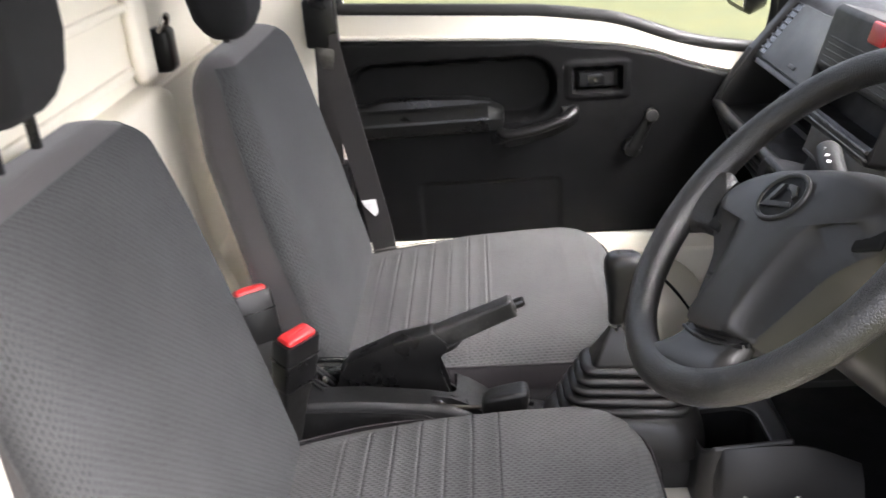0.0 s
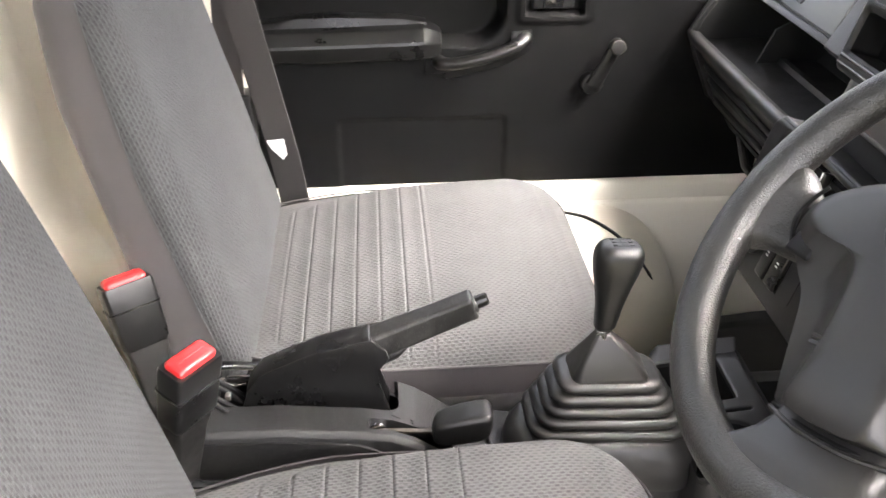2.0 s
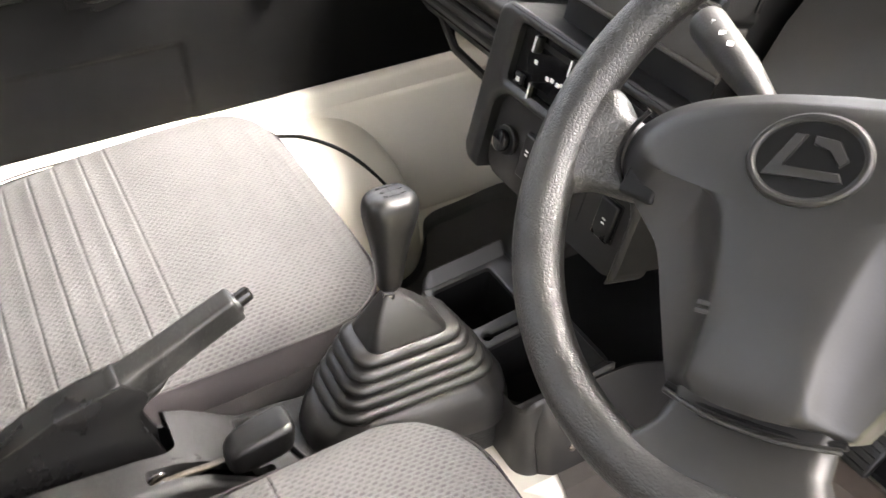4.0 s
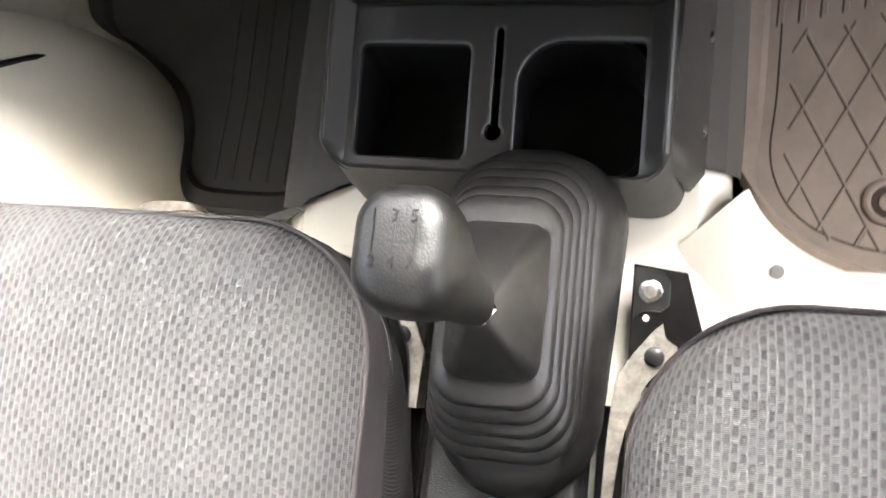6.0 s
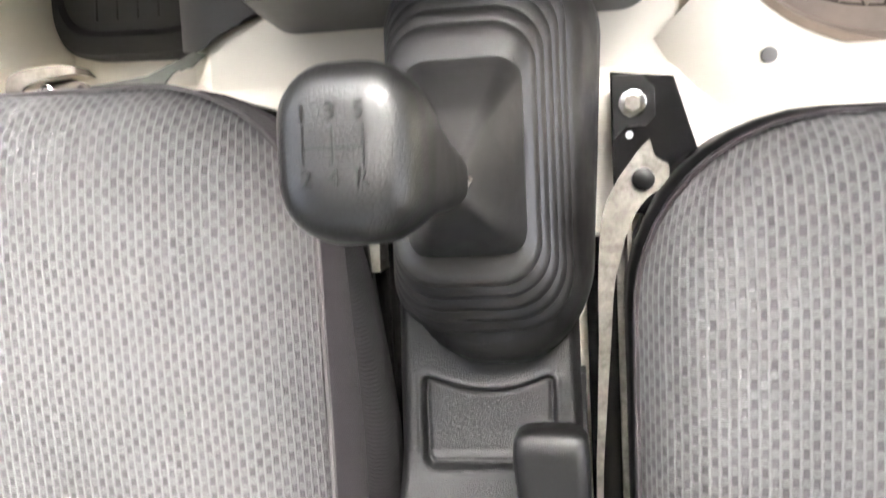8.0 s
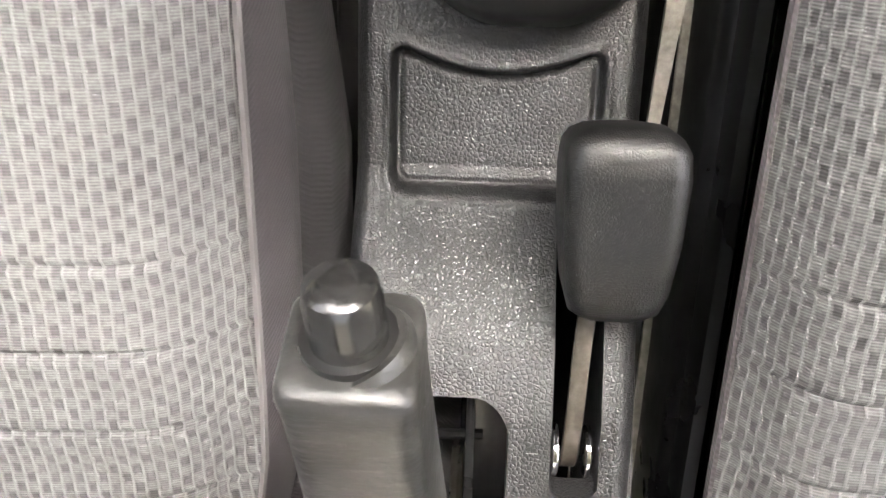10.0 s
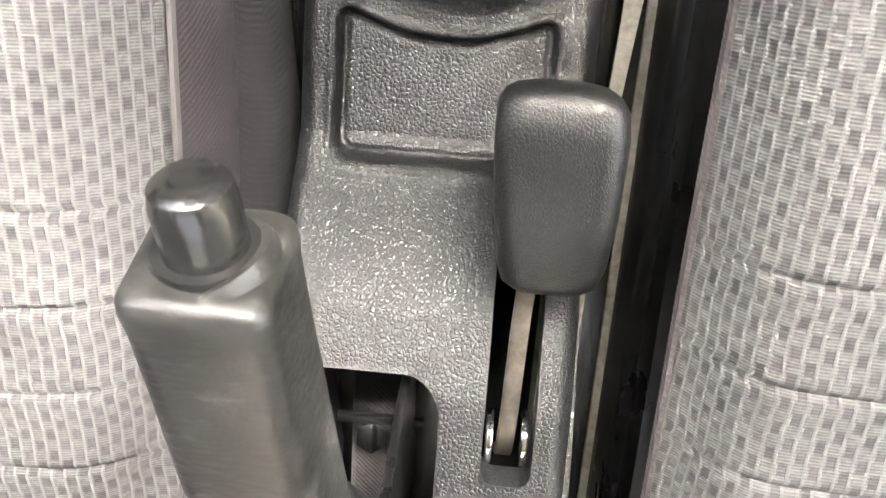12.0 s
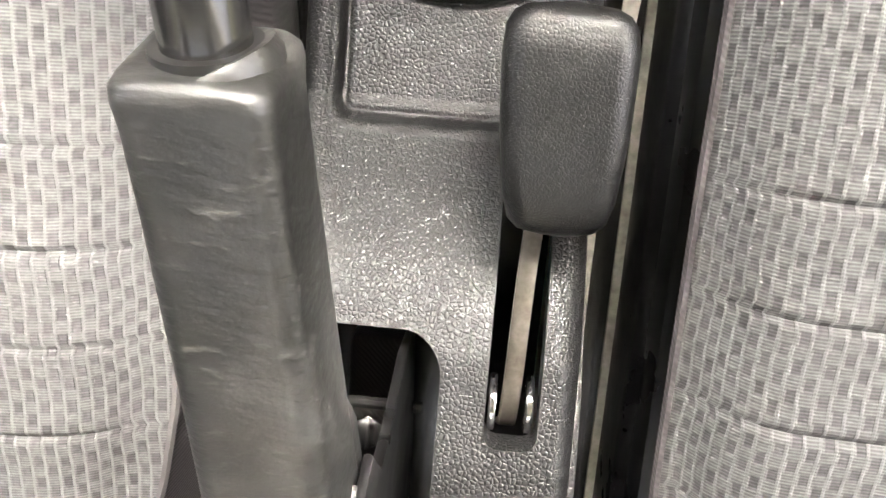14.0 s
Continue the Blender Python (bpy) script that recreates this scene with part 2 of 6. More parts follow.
M_PIPE = surface("grey seam cord", (0.034, 0.032, 0.032), (0.044, 0.041, 0.041), 0.8)
M_HEM = ribbed("black twill hem cloth", (0.0075, 0.0070, 0.0073), (0.0105, 0.0097, 0.0100))
M_KNEE = surface("grey knee panel plastic", (0.042, 0.040, 0.036), (0.052, 0.049, 0.045), 0.5, grain=0.3, grain_scale=700, dist=0.0002)

# ---- mesh tools ----
BASE = {}


def finish(ob, bm, material, smooth=35.0):
    bmesh.ops.recalc_face_normals(bm, faces=bm.faces[:])
    bm.to_mesh(ob.data)
    bm.free()
    ob.data.materials.append(material)
    ob.data.polygons.foreach_set("use_smooth", [True] * len(ob.data.polygons))
    ob.data.set_sharp_from_angle(angle=radians(smooth))
    ob.data.update()


def part(name, bm, material, parent, label="", smooth=35.0):
    """Links a bmesh, given in the place's coordinates, as one mesh under a thing or a part."""
    ob = new(name, bpy.data.meshes.new(name))
    base = BASE[parent]
    bmesh.ops.translate(bm, verts=bm.verts[:], vec=-base)
    finish(ob, bm, material, smooth)
    ob.parent = parent
    BASE[ob] = base
    return tagged(ob, label)


def thing(name, at, label, category, group=""):
    ob = new(name)
    ob.location = at
    ob.empty_display_size = 0.05
    BASE[ob] = Vector(at)
    return tagged(ob, label, category, group)


def solid(name, bm, material, label, category, kind="", smooth=35.0, group=""):
    """A thing or piece of the setting that is one mesh; its origin is at its own foot."""
    ob = new(name, bpy.data.meshes.new(name))
    lo = [min(v.co[i] for v in bm.verts) for i in range(3)]
    hi = [max(v.co[i] for v in bm.verts) for i in range(3)]
    base = Vector(((lo[0] + hi[0]) / 2, (lo[1] + hi[1]) / 2, lo[2]))
    bmesh.ops.translate(bm, verts=bm.verts[:], vec=-base)
    finish(ob, bm, material, smooth)
    ob.location = base
    BASE[ob] = base
    return tagged(ob, label, category, group, kind)


def box(x0, x1, y0, y1, z0, z1, bev=0.0, seg=3):
    bm = bmesh.new()
    bmesh.ops.create_cube(bm, size=1.0)
    for v in bm.verts:
        v.co = Vector(((x0 + x1) / 2 + v.co.x * (x1 - x0), (y0 + y1) / 2 + v.co.y * (y1 - y0), (z0 + z1) / 2 + v.co.z * (z1 - z0)))
    if bev:
        bmesh.ops.bevel(bm, geom=bm.edges[:], offset=bev, segments=seg, profile=0.5, affect="EDGES")
    return bm


def turned(bm, m):
    bmesh.ops.transform(bm, matrix=m, verts=bm.verts[:])
    return bm


def join(*bms):
    out = bmesh.new()
    for b in bms:
        me = bpy.data.meshes.new("join")
        b.to_mesh(me)
        b.free()
        out.from_mesh(me)
        bpy.data.meshes.remove(me)
    return out


def loft(rings, cap=True, closed=True):
    bm = bmesh.new()
    vs = [[bm.verts.new(p) for p in ring] for ring in rings]
    k = len(rings[0])
    for a, b in zip(vs, vs[1:]):
        for i in range(k if closed else k - 1):
            j = (i + 1) % k
            bm.faces.new((a[i], a[j], b[j], b[i]))
    if cap:
        bm.faces.new(vs[0][::-1])
        bm.faces.new(vs[-1])
    return bm


def rrect(cx, cy, hx, hy, r, n=6):
    """Points round a rectangle with rounded corners."""
    r = min(r, hx - 1e-4, hy - 1e-4)
    pts = []
    for sx, sy, a0 in ((1, 1, 0), (-1, 1, 90), (-1, -1, 180), (1, -1, 270)):
        for i in range(n + 1):
            a = radians(a0 + 90 * i / n)
            pts.append((cx + sx * (hx - r) + r * math.cos(a), cy + sy * (hy - r) + r * math.sin(a)))
    return pts


def prism(pts, axis, a, b, bev=0.0, seg=2):
    """A profile of (p, q) pushed along an axis: x takes (y, z), y takes (x, z), z takes (x, y)."""
    def at(p, t):
        return {"x": (t, p[0], p[1]), "y": (p[0], t, p[1]), "z": (p[0], p[1], t)}[axis]
    bm = loft([[at(p, a) for p in pts], [at(p, b) for p in pts]])
    if bev:
        ends = [e for e in bm.edges if abs((e.verts[0].co - e.verts[1].co)["xyz".index(axis)]) < 1e-7]
        bmesh.ops.bevel(bm, geom=ends, offset=bev, segments=seg, profile=0.5, affect="EDGES")
    return bm


def tube(path, r, n=12, cap=True, flat=1.0, up=(0, 0, 1)):
    """A round (or flattened) bar along points; r may be a list."""
    path = [Vector(p) for p in path]
    rings = []
    for i, p in enumerate(path):
        d = (path[min(i + 1, len(path) - 1)] - path[max(i - 1, 0)]).normalized()
        a = d.cross(Vector(up))
        a = a.normalized() if a.length > 1e-4 else d.orthogonal().normalized()
        b = a.cross(d).normalized()
        rr = r[i] if isinstance(r, (list, tuple)) else r
        rings.append([p + rr * (math.cos(k * 2 * math.pi / n) * a + flat * math.sin(k * 2 * math.pi / n) * b) for k in range(n)])
    return loft(rings, cap)


def arc(points, steps=8):
    """Catmull-Rom points through the given ones."""
    P = [Vector(p) for p in points]
    P = [2 * P[0] - P[1]] + P + [2 * P[-1] - P[-2]]
    out = []
    for i in range(1, len(P) - 2):
        for k in range(steps):
            t = k / steps
            a, b, c, d = P[i - 1], P[i], P[i + 1], P[i + 2]
            out.append(0.5 * (2 * b + (c - a) * t + (2 * a - 5 * b + 4 * c - d) * t * t + (3 * b - a - 3 * c + d) * t ** 3))
    return out + [P[-2]]


def along(t, knots):
    """Value at t through (t, value) knots."""
    for (a, va), (b, vb) in zip(knots, knots[1:]):
        if t <= b:
            s = min(max((t - a) / (b - a), 0), 1)
            return va + (vb - va) * s
    return knots[-1][1]


def disc(at, axis, r, h, n=20, bev=0.0):
    """A short cylinder from at along axis."""
    bm = bmesh.new()
    bmesh.ops.create_cone(bm, cap_ends=True, segments=n, radius1=r, radius2=r, depth=h)
    if bev:
        rim = [e for e in bm.edges if abs(e.verts[0].co.z - e.verts[1].co.z) < 1e-6]
        bmesh.ops.bevel(bm, geom=rim, offset=bev, segments=2, profile=0.5, affect="EDGES")
    bmesh.ops.translate(bm, verts=bm.verts[:], vec=(0, 0, h / 2))
    return turned(bm, Matrix.Translation(at) @ Vector(axis).to_track_quat("Z", "Y").to_matrix().to_4x4())


def in_round(x, y, cx, cy, hx, hy, r):
    """How far (x, y) lies outside a rectangle with rounded corners; under 0 inside."""
    dx, dy = abs(x - cx) - (hx - r), abs(y - cy) - (hy - r)
    return math.hypot(max(dx, 0), max(dy, 0)) + min(max(dx, dy), 0) - r


def snap_rim(bm, shapes, reach):
    """Draws the edge vertices of a cut sheet onto the true outlines of its cut-outs."""
    for v in {w for e in bm.edges if len(e.link_faces) == 1 for w in e.verts}:
        best = min(shapes, key=lambda s: abs(s(v.co.x, v.co.y)))
        d = best(v.co.x, v.co.y)
        if abs(d) < reach:
            gx = (best(v.co.x + 1e-5, v.co.y) - best(v.co.x - 1e-5, v.co.y)) / 2e-5
            gy = (best(v.co.x, v.co.y + 1e-5) - best(v.co.x, v.co.y - 1e-5)) / 2e-5
            v.co.x -= d * gx
            v.co.y -= d * gy

# ---- the cab's shell ----
HW = 0.665      # half width between the door trims
FLOOR = -0.205  # footwell floor
DECK = -0.02    # seat deck


def setting(name, bm, material, label, smooth=35.0):
    return solid(name, bm, material, label, name.split("_")[0], "structure", smooth)


setting("floor", box(-0.70, 0.70, 0.05, 0.86, FLOOR - 0.03, FLOOR), M_WHITE, "cream painted steel footwell floor")
# seat deck with a rounded, slightly sloping front
deck_profile = [(-0.76, DECK - 0.06), (-0.76, DECK), (0.058, DECK), (0.064, DECK - 0.003), (0.068, DECK - 0.010), (0.076, FLOOR + 0.001), (0.04, FLOOR + 0.001), (0.0, DECK - 0.06)]
deck = setting("floor_deck", prism(deck_profile, "x", -0.70, 0.70), M_WHITE, "cream painted steel seat deck with a rounded front")


tunnel_profile = [(-0.240, FLOOR + 0.002), (-0.222, -0.060), (-0.212, -0.036), (-0.195, DECK - 0.002), (0.118, DECK - 0.002), (0.134, -0.034), (0.144, -0.060), (0.160, FLOOR + 0.002)]
setting("floor_tunnel", prism(tunnel_profile, "y", 0.055, 0.80), M_WHITE, "cream painted steel floor tunnel")


def side_wall(sign):
    """Sill, inner sill face and kick panel of one side."""
    rows = [(-0.76, 0.0), (0.56, 0.0)]
    prof = [(HW + 0.06, 0.060), (HW + 0.06, 0.068), (HW + 0.004, 0.070), (HW - 0.008, 0.066), (HW - 0.014, 0.058), (HW - 0.016, 0.034), (HW - 0.020, 0.030), (HW - 0.024, 0.026),
            (HW - 0.036, -0.02), (HW - 0.055, -0.10), (HW - 0.065, FLOOR + 0.001), (HW + 0.06, FLOOR + 0.001)]
    return prism([(sign * a, b) for a, b in prof], "y", -0.755, 0.555)


setting("sill_passenger", side_wall(-1), M_WHITE, "cream painted steel door sill with a pressed groove")
setting("sill_driver", side_wall(1), M_WHITE, "cream painted steel door sill with a pressed groove")


def wheel_arch(sign):
    """The bulge of the wheel house beside the footwell."""
    bm = bmesh.new()
    n, k = 28, 16
    rings = []
    for j in range(k + 1):
        b = 0.5 * math.pi * j / k
        ring = []
        for i in range(n + 1):
            a = math.pi * (-0.5 + i / n)
            ca, sa = math.cos(a), math.sin(a)
            e = 0.62
            x = 0.250 * (abs(ca) ** e) * (math.cos(b) ** 0.55)
            y = 0.235 * (1 if sa > 0 else -1) * (abs(sa) ** e) * (math.cos(b) ** 0.55)
            z = FLOOR + 0.236 * math.sin(b) ** 0.9
            ring.append((sign * (HW - 0.01 - x), 0.075 + y, z))
        rings.append(ring)
    bm.free()
    return loft(rings, cap=False, closed=False)


setting("wheel_arch_passenger", wheel_arch(-1), M_WHITE, "rounded cream painted steel wheel arch bulge", 60)
setting("wheel_arch_driver", wheel_arch(1), M_WHITE, "rounded cream painted steel wheel arch bulge", 60)
# dark gap where the arch meets the side panel
gap = arc([(-0.640, 0.02, 0.0315), (-0.606, 0.102, 0.0315), (-0.584, 0.134, 0.0305), (-0.544, 0.170, 0.0215), (-0.508, 0.197, 0.0025), (-0.479, 0.225, -0.034)], 6)
setting("trim_arch_seam", tube(gap, [0.0012] + [0.0034] * (len(gap) - 2) + [0.0008], 8), M_SMOOTH, "dark sealed seam along the wheel arch")

for sx, nm in ((-1, "passenger"), (1, "driver")):
    setting(f"wall_side_{nm}", box(sx * 0.712 - 0.022, sx * 0.712 + 0.022, 0.470, 0.86, 0.062, 0.47, 0.008), M_WHITE, "cream painted steel body side ahead of the door")
# front bulkhead, felt, cowl and windscreen frame
setting("wall_front", box(-0.70, 0.70, 0.86, 0.90, FLOOR, 0.50), M_CARPET, "dark felt covered front bulkhead")
setting("wall_front_skin", box(-0.72, 0.72, 0.902, 0.93, -0.30, 0.49, 0.012), M_WHITE, "cream painted steel front panel")
setting("floor_felt", prism([(0.60, FLOOR + 0.002), (0.86, FLOOR + 0.12), (0.858, FLOOR + 0.13), (0.60, FLOOR + 0.012)], "x", -0.60, 0.60), M_CARPET, "dark felt toe board")
setting("kick_panel_passenger", box(-0.70, -0.590, 0.557, 0.86, FLOOR, 0.30, 0.01), M_CARPET, "dark felt kick panel")
setting("kick_panel_driver", box(0.590, 0.70, 0.557, 0.86, FLOOR, 0.30, 0.01), M_CARPET, "dark felt kick panel")

# rear wall: painted steel with pressed frames below a rear window
RW = -0.69
setting("wall_rear", box(-0.74, 0.74, RW - 0.06, RW, -0.02, 0.70), M_WHITE, "cream painted steel rear cab wall")
setting("wall_rear_top", box(-0.74, 0.74, RW - 0.05, RW, 1.02, 1.14), M_WHITE, "cream painted rear roof rail")
for sx in (-1, 1):
    setting("wall_rear_corner", box(sx * 0.74 - 0.10, sx * 0.74 + 0.10, RW - 0.05, RW, 0.69, 1.03), M_WHITE, "cream painted rear corner post")
setting("window_1", box(-0.64, 0.64, RW - 0.03, RW - 0.025, 0.70, 1.02), M_GLASS, "clear rear window").visible_shadow = False
# pressed frames standing proud of the rear wall
for x0, x1, z0, z1 in ((-0.205, 0.32, 0.566, 0.580), (-0.225, 0.36, 0.655, 0.67), (-0.62, -0.245, 0.520, 0.530)):
    setting("trim_rear_bead", box(x0, x1, RW, RW + 0.012, z0, z1, 0.005), M_WHITE, "cream pressed bead on the rear wall")
for x in (-0.245, 0.36):
    setting("trim_rear_rib", box(x - 0.03, x + 0.03, RW, RW + 0.022, 0.548, 0.69, 0.010), M_WHITE, "cream pressed upright rib on the rear wall")
bulge = [(0.340, 0.02), (0.340, 0.530), (0.325, 0.546), (-0.215, 0.546), (-0.238, 0.536), (-0.246, 0.515), (-0.248, 0.330), (-0.254, 0.292), (-0.276, 0.252), (-0.325, 0.202), (-0.372, 0.158), (-0.400, 0.110), (-0.410, 0.02)]
setting("trim_rear_bulge", prism(bulge, "y", RW - 0.01, -0.640, 0.016, 5), M_WHITE, "cream pressed bulge of the rear wall with a flared foot", 50)
setting("trim_rear_step", prism([(RW, 0.02), (RW + 0.035, 0.02), (RW + 0.036, 0.10), (RW + 0.015, 0.16), (RW, 0.17)], "x", -0.66, -0.38, 0.006), M_WHITE, "cream pressed step behind the passenger seat")

# roof and posts
# unseen roof lining, its grey set dark so the black plastics reflect less
setting("ceiling", box(-0.74, 0.74, RW - 0.05, 0.50, 1.12, 1.16), M_HEADLINER, "unseen headliner kept dark to limit reflections")
for sx, nm in ((-1, "passenger"), (1, "driver")):
    # B post behind the door
    setting(f"pillar_{nm}", prism([(sx * 0.625, -0.70), (sx * 0.640, -0.50), (sx * 0.665, -0.455), (sx * 0.735, -0.44), (sx * 0.735, -0.70)], "z", 0.06, 1.13, 0.006), M_WHITE, "cream painted steel door post")
    setting(f"pillar_front_{nm}", tube([(sx * 0.66, 0.78, 0.46), (sx * 0.64, 0.66, 0.80), (sx * 0.62, 0.48, 1.14)], 0.035, 10), M_WHITE, "cream painted windscreen post")
    setting(f"rail_roof_{nm}", box(sx * 0.70 - 0.035, sx * 0.70 + 0.035, RW, 0.50, 1.06, 1.13, 0.01), M_WHITE, "cream painted roof rail")
setting("window_windscreen", loft([[(-0.62, 0.76, 0.47), (0.62, 0.76, 0.47), (0.60, 0.485, 1.13), (-0.60, 0.485, 1.13)], [(-0.62, 0.766, 0.47), (0.62, 0.766, 0.47), (0.60, 0.491, 1.13), (-0.60, 0.491, 1.13)]]), M_GLASS, "clear windscreen").visible_shadow = False
setting("trim_cowl", box(-0.70, 0.70, 0.70, 0.90, 0.44, 0.475), M_SMOOTH, "black cowl under the windscreen")

# ---- the ground outside ----
def ground():
    bm = bmesh.new()
    bmesh.ops.create_grid(bm, x_segments=8, y_segments=8, size=400.0)
    bmesh.ops.translate(bm, verts=bm.verts[:], vec=(0, 0, -0.62))
    return bm


setting("ground", ground(), M_GRASS, "yellow green meadow ground")


def hedge():
    """A loose bank of grassy leaf clumps."""
    rng = random.Random(5)
    verts, faces = [], []
    for i in range(2600):
        x, y = -9.0 - rng.random() * 5, rng.uniform(-12, 14)
        h = (1.1 + 0.6 * noise.noise((x * 0.3, y * 0.3, 0))) * rng.random() ** 0.7
        s = rng.uniform(0.12, 0.3)
        a, b = rng.uniform(0, 6.28), rng.uniform(-0.8, 0.8)
        c = Vector((x, y, -0.62 + h))
        d = Vector((math.cos(a), math.sin(a), b)).normalized() * s
        e = Vector((-math.sin(a), math.cos(a), 0.5)).normalized() * s * 0.6
        k = len(verts)
        verts += [c - d, c + e, c + d, c - e]
        faces.append((k, k + 1, k + 2, k + 3))
    me = bpy.data.meshes.new("hedge")
    me.from_pydata(verts, [], faces)
    me.materials.append(M_LEAF)
    ob = new("hedge", me)
    return tagged(ob, "yellow green roadside shrubs and tall grass", "shrubs", kind="stuff")


hedge()


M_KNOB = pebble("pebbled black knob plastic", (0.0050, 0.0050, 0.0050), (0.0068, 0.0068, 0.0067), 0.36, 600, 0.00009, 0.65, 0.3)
M_DIGIT = surface("sunken black print", (0.0036, 0.0036, 0.0036), (0.0048, 0.0048, 0.0048), 0.55, spec=0.22)
M_BLADE = surface("dull rusty steel", (0.115, 0.105, 0.090), (0.055, 0.046, 0.035), 0.42, metal=0.85, blotch=120)
M_HANDLE = pebble("leather grained black plastic", (0.0050, 0.0050, 0.0050), (0.0066, 0.0066, 0.0064), 0.36, 900, 0.00010, 0.7, 0.6, 0.36)
# ---- seats ----
STITCH = 0.0336


def waist(y, rear):
    """How far a cushion's edge draws in towards its rear."""
    return 0.052 * max(0.0, (rear + 0.185 - y) / 0.185) ** 1.6


def cushion_top(cx, front, rear, wide, stitch, crown):
    """The cloth top of a cushion, with cross seams pressed into it, and its own cloth lengths for the weave."""
    bm = bmesh.new()
    uvl = bm.loops.layers.uv.new("UVMap")
    rows, cols, r = 380, 72, 0.092
    seam = crown - 0.040
    seams = [stitch - i * STITCH for i in range(7)]
    top = [(rear, crown - 0.044), (rear + 0.10, crown - 0.027), (rear + 0.22, crown - 0.010), (front - 0.16, crown - 0.002), (front - 0.09, crown), (front - 0.048, crown - 0.003), (front - 0.026, crown - 0.009), (front - 0.012, crown - 0.018), (front - 0.004, crown - 0.028), (front, crown - 0.042)]
    grid = []
    for j in range(rows + 1):
        s = j / rows
        y = rear + (front - rear) * (1 - (1 - s) ** 1.25)
        d = y - (front - r)
        hw = wide if d < 0 else wide - r + math.sqrt(max(r * r - d * d, 0))
        hw -= waist(y, rear)
        zt = along(y, top)
        dip = sum(0.0020 * math.exp(-((y - q) / 0.0014) ** 2) for q in seams)
        puff = 0.0006 * math.cos((y - seams[0]) / STITCH * 2 * math.pi + math.pi) if seams[-1] - 0.01 < y < seams[0] + 0.01 else 0.0
        row = []
        for i in range(cols + 1):
            t = -1 + 2 * i / cols
            t = math.copysign(abs(t) ** 0.8, t)
            e = (1 - abs(t)) * hw
            edge = 0.030 * (1 - min(e / (0.034 if cx > 0 else 0.045), 1.0)) ** 2.4 + 0.010 * abs(t) ** 3
            fade = min(e / 0.02, 1.0)
            z = zt - edge - (dip + puff) * fade + 0.0012 * noise.noise((cx * 9 + t * 3, y * 14, 1.0))
            row.append(bm.verts.new((cx + t * hw, y, max(z, seam - 0.004 * (1 - fade)))))
        grid.append(row)
    run = 0.0
    runs = [0.0]
    for a, b in zip(grid, grid[1:]):
        run += (b[cols // 2].co - a[cols // 2].co).length
        runs.append(run)
    across = []
    for row in grid:
        acc = [0.0]
        for a, b in zip(row, row[1:]):
            acc.append(acc[-1] + math.hypot(b.co.x - a.co.x, b.co.z - a.co.z))
        across.append([q - acc[cols // 2] for q in acc])
    for j in range(rows):
        for i in range(cols):
            f = bm.faces.new((grid[j][i], grid[j][i + 1], grid[j + 1][i + 1], grid[j + 1][i]))
            for lp, (jj, ii) in zip(f.loops, ((j, i), (j, i + 1), (j + 1, i + 1), (j + 1, i))):
                lp[uvl].uv = (cx + across[jj][ii], runs[jj])
    return bm


def cushion_outline(cx, front, rear, wide, grow=0.0, n=10, ahead=1.0):
    r = 0.092 + grow
    front -= grow * (1 - ahead)
    pts = [(cx - wide - grow + 0.015, rear), (cx + wide + grow - 0.015, rear), (cx + wide + grow, rear + 0.1)]
    pts += [(cx + wide + grow - r + r * math.cos(a), front + grow - r + r * math.sin(a)) for a in (math.pi / 2 * i / n for i in range(n + 1))]
    pts += [(cx - wide - grow + r + r * math.cos(a), front + grow - r + r * math.sin(a)) for a in (math.pi / 2 * (1 + i / n) for i in range(n + 1))]
    return pts + [(cx - wide - grow, rear + 0.1)]


def side_outline(cx, front, rear, wide, grow):
    """Outline of a cushion's side, which swells outwards by grow along its flanks but not at the front."""
    r, half = 0.092, []
    for k in range(15):
        y = rear + (front - r - rear) * k / 14
        half.append((wide - waist(y, rear), y))
    half += [(wide - r + r * math.cos(a), front - r + r * math.sin(a)) for a in (math.pi / 2 * i / 10 for i in range(1, 11))]
    out = []
    for x, y in half:
        k = min(max((front - 0.03 - y) / 0.17, 0.0), 1.0)
        out.append((x + grow * (k if grow > 0 else 1.0), y + (min(grow, 0.0) if y > front - r else 0.0)))
    return [(cx + x, y) for x, y in out] + [(cx - x, y) for x, y in out[::-1]]


def back_section(hw, thick, wrap, fr, rr, n=8):
    """One level of a backrest: (across, depth) points of the cloth from seam to seam, then of the side panel round the rear."""
    def corner(x, y, r, a0, a1):
        return [(x + r * math.cos(radians(a0 + (a1 - a0) * k / n)), y + r * math.sin(radians(a0 + (a1 - a0) * k / n))) for k in range(n + 1)]
    half = [(hw, -wrap)] + [(hw, -wrap + (wrap - fr) * k / 3) for k in (1, 2)] + corner(hw - fr, -fr, fr, 0, 90)
    flat = [(hw - fr) * (1 - k / 10) for k in range(1, 11)]
    half += [(x, 0.0) for x in flat]
    cloth = half + [(-x, y) for x, y in half[::-1][1:]]
    back = [(-hw, -wrap), (-hw, -wrap - (thick - rr - wrap) * 0.5)] + corner(-hw + rr, -thick + rr, rr, 180, 270)
    side = back + [(-x, y) for x, y in back[::-1]]
    return cloth, side


